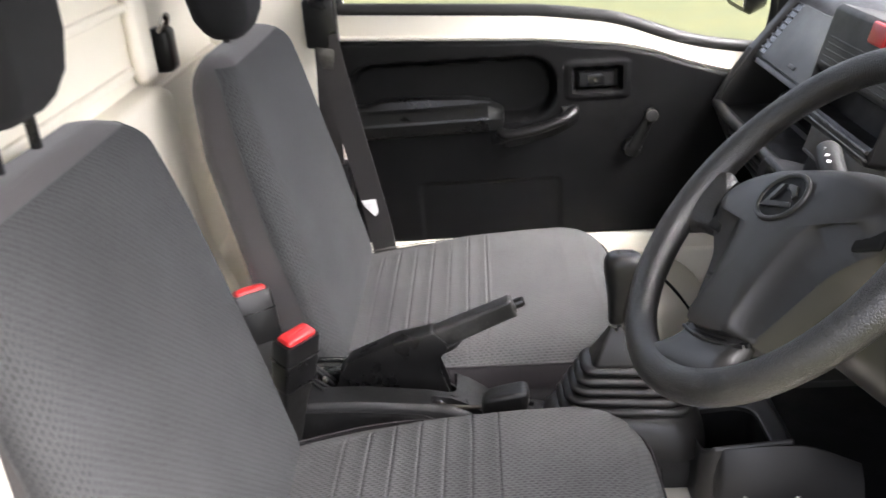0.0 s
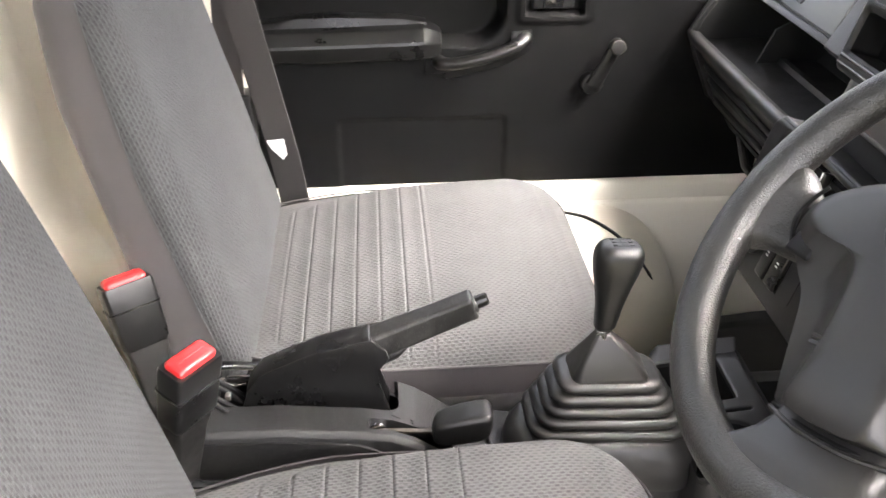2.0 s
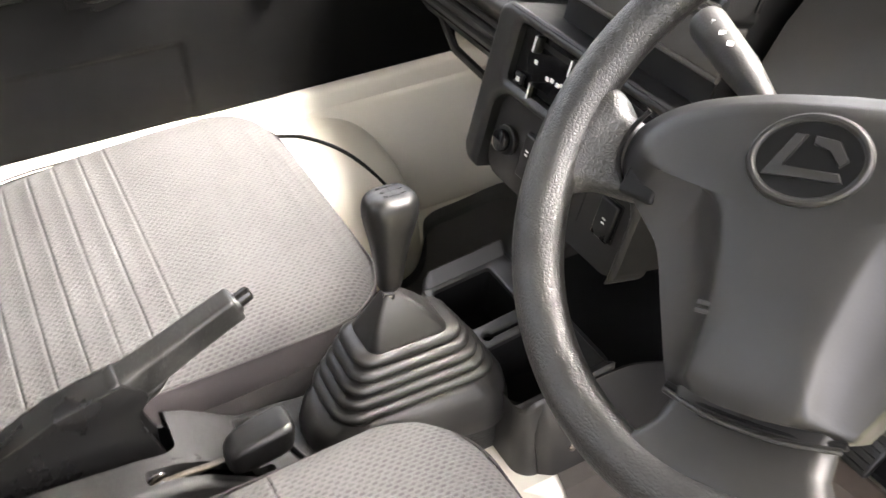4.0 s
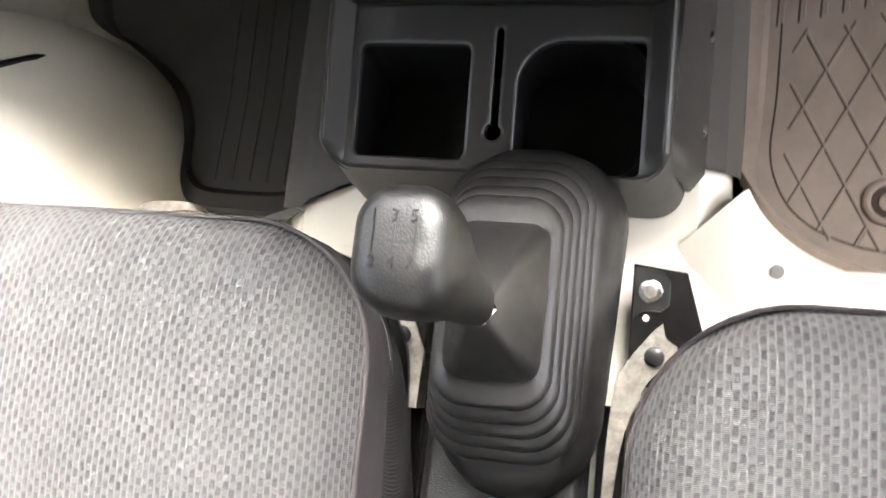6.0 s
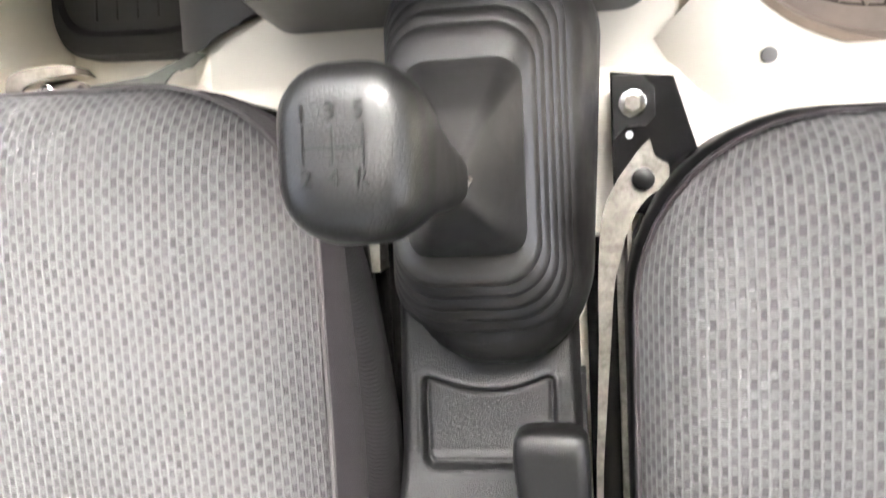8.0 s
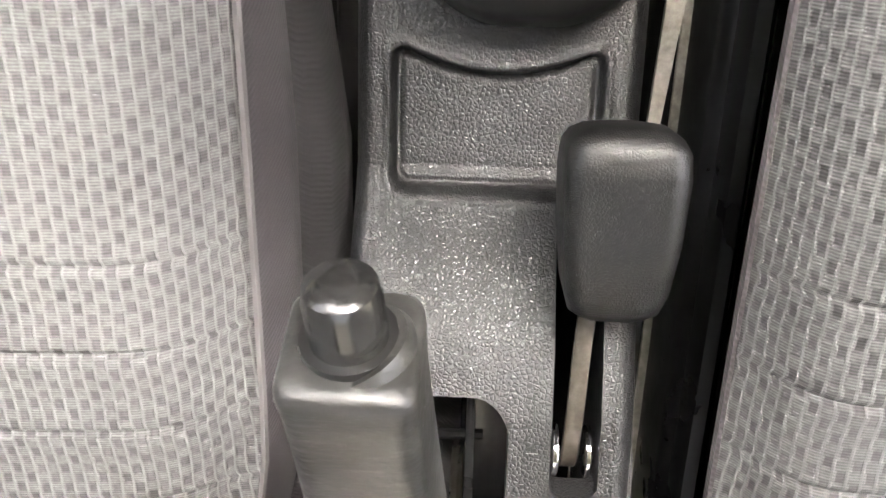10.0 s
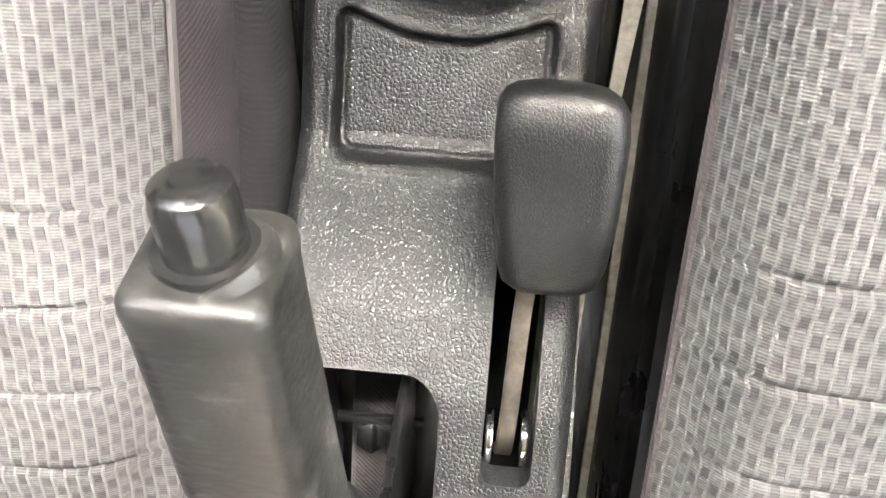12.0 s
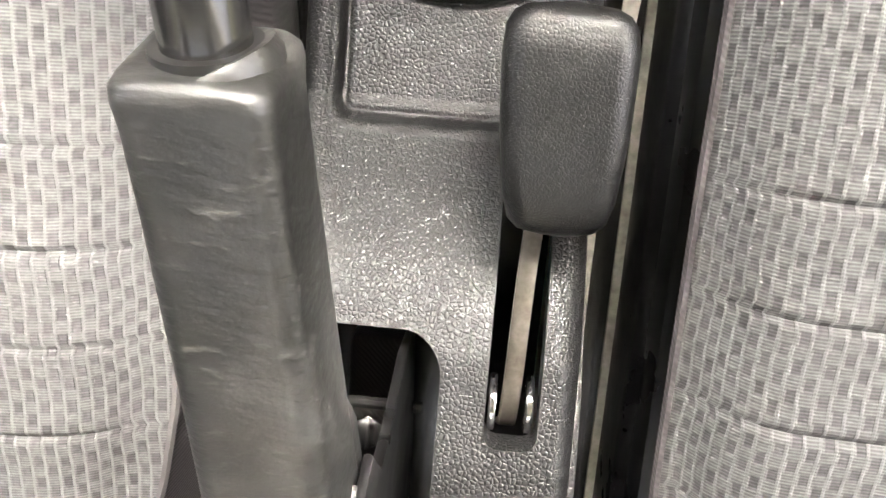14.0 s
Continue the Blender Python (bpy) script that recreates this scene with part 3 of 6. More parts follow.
def backrest(cx, rear, lean, foot):
    """Cloth face wrapped round both edges up to a seam, and the plain side and rear cover behind it, with a domed top."""
    levels = []
    ks, kd = 40, 12
    for j in range(ks + 1):
        s = j / ks
        levels.append((0.455 * s, 0.0, 1.0))
    for j in range(1, kd + 1):
        a = 0.5 * math.pi * j / kd
        levels.append((0.455 + 0.046 * math.sin(a), 0.046 * (1 - math.cos(a)), math.cos(a)))
    bm, side = bmesh.new(), bmesh.new()
    uvl = bm.loops.layers.uv.new("UVMap")
    crows, srows, uvs, seams = [], [], [], []
    run = 0.0
    stop = ks + 6
    for j, (h, inset, k) in enumerate(levels):
        s = h / 0.50
        hw = 0.216 + 0.004 * math.sin(min(s * 2.2, 1) * 1.57) - 0.034 * max(0.0, s - 0.25) ** 1.4 - inset * 1.5 - 0.020 * max(0.0, (s - 0.62) / 0.38) ** 3
        thick = along(h, [(0.0, 0.112), (0.2, 0.100), (0.36, 0.096), (0.46, 0.080), (0.51, 0.070)]) - inset * 1.2
        wrap = min(along(h, [(0.0, 0.034), (0.10, 0.036), (0.25, 0.040), (0.46, 0.030), (0.51, 0.024)]), thick * 0.5)
        y0 = rear - lean * h - inset * 0.75 - 0.018 * max(0.0, (0.045 - h) / 0.045) ** 2
        cloth, cover = back_section(hw, max(thick, 0.012), wrap, min(0.030, wrap * 0.85), 0.024 * k + 0.004)
        row, acc, q = [], 0.0, []
        prev = None
        for a, b in cloth:
            t = a / hw
            swell = 0.010 * (1 - t * t) * math.sin(min(1.0, s * 1.1) * 3.0) * k
            dent = 0.0016 * noise.noise((cx * 7 + a * 9, h * 8, 2.0)) * k
            p = Vector((cx + a, y0 + b + swell + dent, foot + h))
            acc += (p - prev).length if prev else 0.0
            prev = p
            row.append(p)
            q.append(acc)
        if crows:
            run += (row[len(row) // 2] - crows[-1][len(row) // 2]).length
        mid = q[len(q) // 2]
        uvs.append([(cx + u - mid, run) for u in q])
        crows.append(row)
        srows.append([Vector((cx + a, y0 + b, foot + h)) for a, b in cover])
        srows[-1][0], srows[-1][-1] = row[-1].copy(), row[0].copy()
        seams.append((row[0], row[-1]))
    grid = [[bm.verts.new(p) for p in row] for row in crows[:stop + 1]]
    for j in range(stop):
        for i in range(len(grid[0]) - 1):
            f = bm.faces.new((grid[j][i], grid[j][i + 1], grid[j + 1][i + 1], grid[j + 1][i]))
            for lp, (jj, ii) in zip(f.loops, ((j, i), (j, i + 1), (j + 1, i + 1), (j + 1, i))):
                lp[uvl].uv = uvs[jj][ii]
    for rows in (srows, crows[stop:]):
        vs = [[side.verts.new(p) for p in row] for row in rows]
        for a, b in zip(vs, vs[1:]):
            for i in range(len(a) - 1):
                side.faces.new((a[i], a[i + 1], b[i + 1], b[i]))
    lid = [side.verts.new(p) for p in crows[-1] + srows[-1][1:-1]]
    side.faces.new(lid)
    bmesh.ops.remove_doubles(side, verts=side.verts[:], dist=0.0002)
    top_seam = crows[stop]
    return bm, side, seams[:stop + 1], top_seam


def seam_cord(pts, r=0.0011):
    return tube(pts, r, 5)


def seat(cx, shift, front, stitch, skirt, label, crown, full, foot, head_up):
    front, rear, wide = front, -0.440 + shift, 0.238
    hem = skirt == M_HEM
    seam = crown - 0.040
    s = thing("seat", (cx, rear + 0.24, DECK), label, "car seat", "cab seats")
    part("cushion", cushion_top(cx, front, rear, full, stitch, crown), M_CLOTH, s, "light grey woven cloth cushion top", 60)
    levels = ((-0.058, 0.004), (-0.050, 0.0085), (-0.042, 0.0095), (-0.028, 0.0080), (-0.012, 0.0038), (-0.003, 0.0006), (-0.0015, -0.0006)) if hem else ((-0.085, -0.040), (-0.055, -0.022), (-0.030, -0.009), (-0.012, -0.0025), (-0.0015, -0.0006))
    part("cushion_side", loft([[(x, y, seam + z) for x, y in side_outline(cx, front, rear, full, g)] for z, g in levels], cap=False), M_SIDE_SHADED if hem else M_HEM, s, "taupe cloth side panel" if hem else "dark twill side panel", 60)
    cover = ((0.020, 0.016), (0.034, 0.0225), (0.050, 0.0262), (0.060, 0.0250), (0.068, 0.0205), (0.0735, 0.0135), (0.0760, 0.0070)) if hem else ((0.012, 0.0120), (0.058, 0.0130), (0.064, 0.0120), (0.067, 0.0085), (0.076, 0.0080), (0.081, 0.0060), (0.082, 0.001))
    part("skirt", loft([[(x, y, z) for x, y in (side_outline(cx, front - 0.006, rear, wide, g) if hem else cushion_outline(cx, front - 0.007, rear, wide, g))] for z, g in cover], cap=False), skirt, s, "dark twill hem" if hem else "gloss black steel edge cover", 40)
    o = side_outline(cx, front, rear, full, 0.0014)
    part("piping", seam_cord([(x, y, seam + 0.001) for x, y in o], 0.0015), M_PIPE if cx < 0 else M_SIDE_SHADED, s, "raised seam")
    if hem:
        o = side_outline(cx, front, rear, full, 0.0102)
        part("piping", seam_cord([(x, y, seam - 0.044) for x, y in o], 0.0016), M_SIDE_SHADED, s, "lower seam")
    tray = [[(x, y, z) for x, y in cushion_outline(cx, front - 0.012, rear, wide - 0.02, g)] for z, g in ((0.004, -0.01), (0.012, 0.0), (0.034, 0.004))]
    part("cushion_pan", loft(tray), M_GLOSS, s, "gloss black steel seat pan")
    face, side, seams, top_seam = backrest(cx, -0.396 + shift, 0.236, foot)
    back = part("backrest", face, M_CLOTH_SHADED, s, "grey woven cloth backrest face, shade in its colour", 60)
    part("backrest_side", side, M_SIDE, back, "taupe cloth backrest side and top", 60)
    for k in (0, 1):
        part("piping", seam_cord([p[k] + Vector((0.0004 if k == 0 else -0.0004, 0, 0)) for p in seams[1:]], 0.0006), M_CLOTH_SHADED, back)
    part("piping", seam_cord([p + Vector((0, 0, 0.0004)) for p in top_seam], 0.0006), M_CLOTH_SHADED, back)
    # head restraint on two posts
    hy, hz = -0.418 + shift - 0.238 * 0.47 - 0.030, foot + 0.473
    bz = hz + head_up
    head = [[(cx + a, hy - 0.02 * (z - bz) + b, z) for a, b in rrect(0, 0, hx, ty, 0.03, 6)] for z, hx, ty in
            ((bz + 0.018, 0.030, 0.014), (bz + 0.022, 0.044, 0.024), (bz + 0.032, 0.056, 0.034), (bz + 0.052, 0.067, 0.043), (bz + 0.085, 0.075, 0.047), (bz + 0.13, 0.077, 0.047), (bz + 0.18, 0.073, 0.043), (bz + 0.205, 0.060, 0.032), (bz + 0.212, 0.046, 0.02))]
    hr = part("headrest", loft(head), M_HEAD, s, "black cloth headrest", 60)
    for dx in (-0.036, 0.036):
        part("post", tube([(cx + dx, hy, hz - 0.02), (cx + dx, hy, bz + 0.05)], 0.0055, 10), M_SMOOTH, hr)
        part("guide", disc((cx + dx, hy, hz + 0.010), (0, 0, 1), 0.011, 0.016, 16, 0.002), M_SMOOTH, hr)
    # slide rails, brackets and bolts along both lower sides
    for sg in (-1, 1):
        xo = cx + sg * (wide - (0.004 if cx > 0 else -0.004))
        lip = [(xo - sg * 0.004, rear + 0.02, 0.046), (xo, rear + 0.2, 0.046), (xo, front - 0.11, 0.046), (xo - sg * 0.012, front - 0.058, 0.046), (xo - sg * 0.036, front - 0.026, 0.046), (xo - sg * 0.070, front - 0.012, 0.046)]
        part("frame_lip", tube(arc(lip, 8), 0.0080, 10, flat=1.4), M_GLOSS, s, "gloss black steel frame edge")
        xr = cx + sg * (wide + 0.0115)
        # black passenger lip and widened inner rails paint the shade beside the console
        part("rail_lip", box(xr - 0.0045, xr + 0.0045, -0.40, -0.040, 0.010, 0.0125, 0.0008), M_ZINC if cx > 0 else M_GLOSS, s, "steel slide rail lip")
        part("rail", box(xr - (0.0235 if sg < 0 < cx else 0.014), xr + (0.019 if cx < 0 < sg else 0.010), -0.41, -0.045, DECK, 0.010, 0.002), M_GLOSS, s)
        if sg < 0 < cx:
            left = [(0.0960, 0.013), (0.0905, 0.008), (0.0835, -0.001), (0.0744, -0.014), (0.0668, -0.033), (0.0640, -0.070), (0.0632, -0.104), (0.0610, -0.156), (0.0590, -0.200), (0.0590, -0.300)]
            right = [(0.0630, -0.300), (0.0630, -0.200), (0.0660, -0.156), (0.0705, -0.104), (0.0738, -0.070), (0.0820, -0.040), (0.0930, -0.021), (0.1020, -0.016), (0.1062, -0.010), (0.1060, -0.002), (0.1010, 0.001), (0.0975, 0.005)]
            part("bracket", prism([(p.x, p.y) for p in arc([(x, y, 0) for x, y in left], 3)] + [(p.x, p.y) for p in arc([(x, y, 0) for x, y in right], 3)], "z", 0.0375, 0.0405, 0.0004, 1), M_ZINC, s, "dirty zinc plated bracket running back along the rail")
        else:
            fork = [(xr + sg * 0.0045, -0.060), (xr + sg * 0.006, -0.020), (xr - sg * 0.004, 0.004), (xr - sg * 0.011, 0.016), (xr - sg * 0.015, 0.004), (xr - sg * 0.026, 0.000), (xr - sg * 0.026, -0.014), (xr - sg * 0.018, -0.024), (xr - sg * 0.006, -0.046), (xr - sg * 0.004, -0.060)]
            part("bracket", prism(fork, "z", 0.0375, 0.0405, 0.0004, 1), M_ZINC, s, "worn zinc plated bracket")
        part("bracket_web", prism([(-0.060, 0.012), (-0.060, 0.0375), (-0.020, 0.0375), (-0.020, DECK)], "x", xr + 0.001, xr + 0.004), M_ZINC, s)
        plate = [(xr + sg * 0.006, -0.030), (xr + sg * 0.006, 0.053), (xr - sg * 0.030, 0.049), (xr - sg * 0.044, 0.002), (xr - sg * 0.038, -0.032)]
        part("bracket_plate", prism(plate, "z", 0.0330, 0.0372, 0.0005, 1), M_GLOSS, s, "black steel bracket plate")
        part("bracket_leg", box(min(xr + sg * 0.004, xr - sg * 0.03), max(xr + sg * 0.004, xr - sg * 0.03), 0.004, 0.046, DECK, 0.0332, 0.001), M_GLOSS, s)
        boss = [(xr + sg * 0.005, 0.014), (xr + sg * 0.005, 0.051), (xr - sg * 0.012, 0.050), (xr - sg * 0.019, 0.042), (xr - sg * 0.019, 0.026), (xr - sg * 0.014, 0.021), (xr - sg * 0.002, 0.021)]
        part("bracket_boss", prism(boss, "z", 0.0372, 0.0392, 0.0004, 1), M_SMOOTH, s)
        bx = xr - sg * 0.006
        part("bolt", disc((bx, 0.034, 0.0392), (0, 0, 1), 0.0082, 0.0036, 24, 0.0008), M_CHROME, s, "plated hexagon socket bolt")
        part("bolt_head", disc((bx, 0.034, 0.0428), (0, 0, 1), 0.0048, 0.0012, 6), M_ZINC, s)
        part("rivet", disc((xr - sg * 0.011, -0.010, 0.0404), (0, 0, 1), 0.0068, 0.004, 20, 0.001), M_SMOOTH, s, "dark rivet")
        part("pin", disc((bx + sg * 0.002, 0.016, 0.0372), (0, 0, 1), 0.0022, 0.002, 12), M_TAG, s)
    return s


seat(-0.322, 0.0, 0.054, -0.178, M_HEM, "passenger seat in grey woven cloth with taupe sides", 0.155, 0.238, 0.090, 0.012)
seat(0.330, -0.026, 0.020, -0.171, M_SKIRT, "driver seat in grey woven cloth with taupe sides", 0.175, 0.250, 0.112, 0.045)

# ---- console between the seats ----
con = thing("console", (0, -0.2, DECK), "grained black plastic centre console with a recess", "console")


def console_z(y):
    return along(y, [(-0.50, 0.150), (-0.36, 0.148), (-0.27, 0.138), (-0.235, 0.131), (-0.21, 0.119), (-0.19, 0.104), (-0.172, 0.089), (-0.160, 0.081), (-0.12, 0.0765), (-0.08, 0.070), (0.14, 0.040)])


def console_top():
    """A height field with the cut-outs for brake and transfer lever left open."""
    bm = bmesh.new()
    xs = np.linspace(-0.052, 0.052, 185)
    ys = np.concatenate([np.linspace(-0.47, -0.18, 190)[:-1], np.linspace(-0.18, -0.105, 150)[:-1], np.linspace(-0.105, 0.098, 70)])
    grid = {}
    for j, y in enumerate(ys):
        for i, x in enumerate(xs):
            e = 0.052 - abs(x)
            z = console_z(y) - 0.007 * (1 - min(e / 0.007, 1)) ** 2
            # shallow tray with a curved front edge
            d = in_round(x, y + (0.010 * (1 - (x / 0.037) ** 2) if y > -0.14 else 0), -0.0006, -0.1415, 0.0388, 0.0272, 0.008)
            s = min(max(-d / 0.0022, 0), 1)
            z -= 0.0044 * s * s * (3 - 2 * s) + 0.0016 * math.exp(-((d + 0.0030) / 0.0014) ** 2)
            z += 0.0008 * math.exp(-((d - 0.0012) / 0.0014) ** 2)
            grid[j, i] = (x, y, z)
    verts = {}

    def open_at(x, y):
        brake = in_round(x, y, -0.024, -0.330, 0.032, 0.1015, 0.014) < 0
        slot = in_round(x, y, 0.0315, -0.205, 0.0085, 0.058, 0.005) < 0
        return brake or slot

    def vert(k):
        if k not in verts:
            verts[k] = bm.verts.new(grid[k])
        return verts[k]

    for j in range(len(ys) - 1):
        for i in range(len(xs) - 1):
            if not open_at((xs[i] + xs[i + 1]) / 2, (ys[j] + ys[j + 1]) / 2):
                bm.faces.new([vert(k) for k in ((j, i), (j, i + 1), (j + 1, i + 1), (j + 1, i))])
    snap_rim(bm, [lambda x, y: in_round(x, y, -0.024, -0.330, 0.032, 0.1015, 0.014), lambda x, y: in_round(x, y, 0.0315, -0.205, 0.0085, 0.058, 0.005)], 0.0022)
    # turned-down edges all round and into the openings
    rim = [e for e in bm.edges if len(e.link_faces) == 1]
    res = bmesh.ops.extrude_edge_only(bm, edges=rim)
    for v in [g for g in res["geom"] if isinstance(g, bmesh.types.BMVert)]:
        outer = abs(v.co.x) > 0.0515 or v.co.y < -0.469 or v.co.y > 0.097
        v.co.z = DECK + 0.002 if outer else v.co.z - 0.012
    return bm


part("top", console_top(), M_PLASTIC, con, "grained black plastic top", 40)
part("lining", box(-0.046, 0.046, -0.46, -0.10, 0.012, 0.016), M_GLOSS, con, "dark inner floor")
# embossed drive-range marks beside the transfer lever slot
def emboss(name, text, size, at, m, parent, material, lift=0.0003):
    cu = bpy.data.curves.new(name, "FONT")
    cu.body, cu.size, cu.extrude, cu.align_x, cu.align_y = text, size, lift, "CENTER", "CENTER"
    tmp = new("tmp", cu)
    me = bpy.data.meshes.new_from_object(tmp)
    bpy.data.objects.remove(tmp)
    bm = bmesh.new()
    bm.from_mesh(me)
    bpy.data.meshes.remove(me)
    turned(bm, Matrix.Translation(at) @ m)
    return part(name, bm, material, parent, "", 20)


emboss("letter", "N", 0.0085, (0.0165, -0.214, console_z(-0.214) + 0.0003), pose(0, 0, 0, -30), con, M_PLASTIC, 0.0005)
for y, h in ((-0.192, 0.010), (-0.232, 0.012)):
    part("mark", turned(box(0.0163, 0.0167, -h / 2, h / 2, -0.0003, 0.0007), pose(0, y, console_z(y), -30)), M_DIGIT, con)
part("mark", box(0.0145, 0.0185, -0.2475, -0.2468, console_z(-0.247) - 0.0003, console_z(-0.247) + 0.0004), M_PLASTIC, con)
# raised rear walls and the bin behind the brake lever
for sg in (-1, 1):
    crest = [(float(y), console_z(float(y)) - 0.0125 - 0.025 * min(max((float(y) + 0.27) / 0.06, 0.0), 1.0)) for y in np.linspace(-0.50, -0.125, 26)]
    part("rear_wall", prism([(-0.50, 0.02)] + crest + [(-0.125, 0.02)], "x", sg * 0.0525 - 0.0025, sg * 0.0525 + 0.0025, 0.001), M_PLASTIC, con)
part("rear_cover", box(-0.048, 0.048, -0.62, -0.472, DECK, 0.10, 0.006), M_SMOOTH, con)

# transfer lever
tl = thing("transfer_lever", (0.033, -0.2, 0.03), "black plastic handled steel transfer lever", "lever")
rings = []
for p in arc([(0.0304, -0.2655, 0.108), (0.0308, -0.2585, 0.120), (0.0314, -0.240, 0.1235), (0.0324, -0.205, 0.1215), (0.0342, -0.175, 0.122)], 6):
    rings.append([(p.x - 0.0030, p.y, p.z - 0.0016), (p.x + 0.0030, p.y, p.z - 0.0016), (p.x + 0.0030, p.y - 0.0006, p.z + 0.0014), (p.x + 0.0024, p.y - 0.0008, p.z + 0.0019), (p.x - 0.0024, p.y - 0.0008, p.z + 0.0019), (p.x - 0.0030, p.y - 0.0006, p.z + 0.0014)])
part("blade", loft(rings), M_BLADE, tl, "bare steel lever blade with light rust", 40)
for x in (0.0252, 0.0372):
    part("washer", disc((x - 0.0012, -0.2530, 0.1215), (1, 0, 0), 0.0095, 0.0024, 20, 0.0006), M_CHROME, tl)
kn = []
for s, hx, hz in ((0.0, 0.007, 0.007), (0.02, 0.0115, 0.0105), (0.07, 0.0145, 0.0140), (0.18, 0.0163, 0.0165), (0.45, 0.0180, 0.0180), (0.78, 0.0186, 0.0182), (0.90, 0.0178, 0.0174), (0.955, 0.0158, 0.0152), (0.985, 0.0128, 0.0120), (1.0, 0.0085, 0.0080)):
    c = Vector((0.0385, -0.1925, 0.130)).lerp(Vector((0.0362, -0.1265, 0.1385)), s)
    kn.append([(c.x + a, c.y + 0.10 * b, c.z + b) for a, b in rrect(0, 0, hx, hz, 0.0072, 6)])
part("handle", loft(kn), M_HANDLE, tl, "rounded black plastic handle", 60)

# ---- parking brake ----
M_BUTTON = surface("worn gloss black plastic", (0.0045, 0.0045, 0.0045), (0.0085, 0.0083, 0.0080), 0.20, blotch=110, rough_var=0.07)
hb = thing("parking_brake_lever", (-0.024, -0.38, 0.03), "worn black parking brake lever with push button", "brake lever")
A, B = Vector((-0.0215, -0.256, 0.205)), Vector((-0.0285, -0.141, 0.2495))
ax = (B - A).normalized()
side = Vector((1, 0, 0))
nrm = ax.cross(side).normalized() * -1


def oval_ring(c, w, h, r):
    return [c + side * a + nrm * b for a, b in rrect(0, 0, w, h, r, 5)]


gr = []
for s, w, h, r in ((-0.02, 0.0128, 0.0140, 0.0060), (0.0, 0.0146, 0.0158, 0.0062), (0.02, 0.0150, 0.0164, 0.0062), (0.10, 0.0148, 0.0162, 0.0060), (0.30, 0.0141, 0.0154, 0.0055), (0.55, 0.0134, 0.0146, 0.0050), (0.80, 0.0128, 0.0140, 0.0046), (0.93, 0.0127, 0.0138, 0.0044), (0.965, 0.0131, 0.0141, 0.0046), (0.985, 0.0129, 0.0138, 0.0046), (0.997, 0.0118, 0.0126, 0.0046), (1.0, 0.0100, 0.0108, 0.0046)):
    gr.append(oval_ring(A.lerp(B, s), w, h, r))
grip = part("grip", loft(gr), M_GRIP, hb, "scuffed dark rubber grip", 45)
part("fingerstop", loft([oval_ring(A.lerp(B, s) - nrm * o, w, h, 0.006) for s, w, h, o in ((-0.03, 0.0130, 0.006, 0.011), (0.06, 0.0140, 0.0085, 0.0165), (0.18, 0.0138, 0.0065, 0.0175), (0.27, 0.0128, 0.003, 0.0145), (0.31, 0.011, 0.0015, 0.013))]), M_GRIP, grip, "", 60)
part("cuff", loft([oval_ring(A + ax * d, w, h, 0.0066) for d, w, h in ((-0.0060, 0.0135, 0.0150), (-0.0050, 0.0162, 0.0182), (0.0030, 0.0168, 0.0190), (0.0046, 0.0160, 0.0180), (0.0052, 0.0140, 0.0155))]), M_SMOOTH, grip, "raised lip where the grip meets the cover", 50)
part("collar", tube([B - ax * 0.003, B + ax * 0.0015], [0.0100, 0.0094], 24), M_SMOOTH, grip)
hood_pts = [(radians(a), 0.0112) for a in range(-80, 101, 10)]
hood_rings = []
for a, r in hood_pts:
    o = side * math.cos(a) + nrm * math.sin(a)
    hgt = -0.003 + 0.0062 * max(0.0, math.cos((a - radians(10)) * 0.95)) ** 0.7
    hood_rings.append([B + o * (r - 0.0026) - ax * 0.005, B + o * (r + 0.0014) - ax * 0.005, B + o * (r + 0.0010) + ax * (hgt - 0.0020), B + o * (r - 0.0004) + ax * hgt, B + o * (r - 0.0020) + ax * (hgt - 0.0006)])
part("thumb_guard", loft(hood_rings), M_GRIP, grip, "curved guard beside the button", 40)
part("push_button", tube([B - ax * 0.002, B + ax * 0.0115, B + ax * 0.0145, B + ax * 0.0158, B + ax * 0.0161], [0.0074, 0.0074, 0.0068, 0.0052, 0.002], 28), M_BUTTON, hb, "shiny black push button")
part("shaft", loft([oval_ring(Vector((-0.022, -0.390, 0.140)), 0.009, 0.010, 0.005), oval_ring(Vector((-0.0215, -0.33, 0.170)), 0.010, 0.010, 0.005), oval_ring(A + ax * 0.004, 0.0108, 0.0125, 0.006)]), M_SMOOTH, hb, "black plastic lever fairing", 50)
fair = [(-0.406, 0.110), (-0.403, 0.138), (-0.396, 0.160), (-0.380, 0.180), (-0.315, 0.209), (-0.256, 0.2215), (-0.240, 0.206), (-0.237, 0.196), (-0.252, 0.178), (-0.249, 0.160), (-0.238, 0.122), (-0.240, 0.090), (-0.30, 0.06), (-0.40, 0.06)]
for x0, x1 in ((-0.0385, -0.0355), (-0.0070, -0.0040)):
    part("fairing", prism(fair, "x", x0, x1, 0.0012, 2), M_SMOOTH, hb, "black plastic lever cover cheek", 40)
topl = [(-0.406, 0.110), (-0.403, 0.138), (-0.396, 0.160), (-0.380, 0.180), (-0.315, 0.209), (-0.256, 0.2215), (-0.240, 0.206), (-0.262, 0.196), (-0.315, 0.190), (-0.375, 0.164), (-0.392, 0.136), (-0.398, 0.110)]
part("fairing_top", prism(topl, "x", -0.0362, -0.0063, 0.0008, 2), M_SMOOTH, hb, "", 40)
part("bolt", disc((-0.024, -0.304, 0.050), (0, 0.3, 1), 0.0075, 0.006, 6, 0.0008), M_CHROME, hb, "yellowish plated bolt")
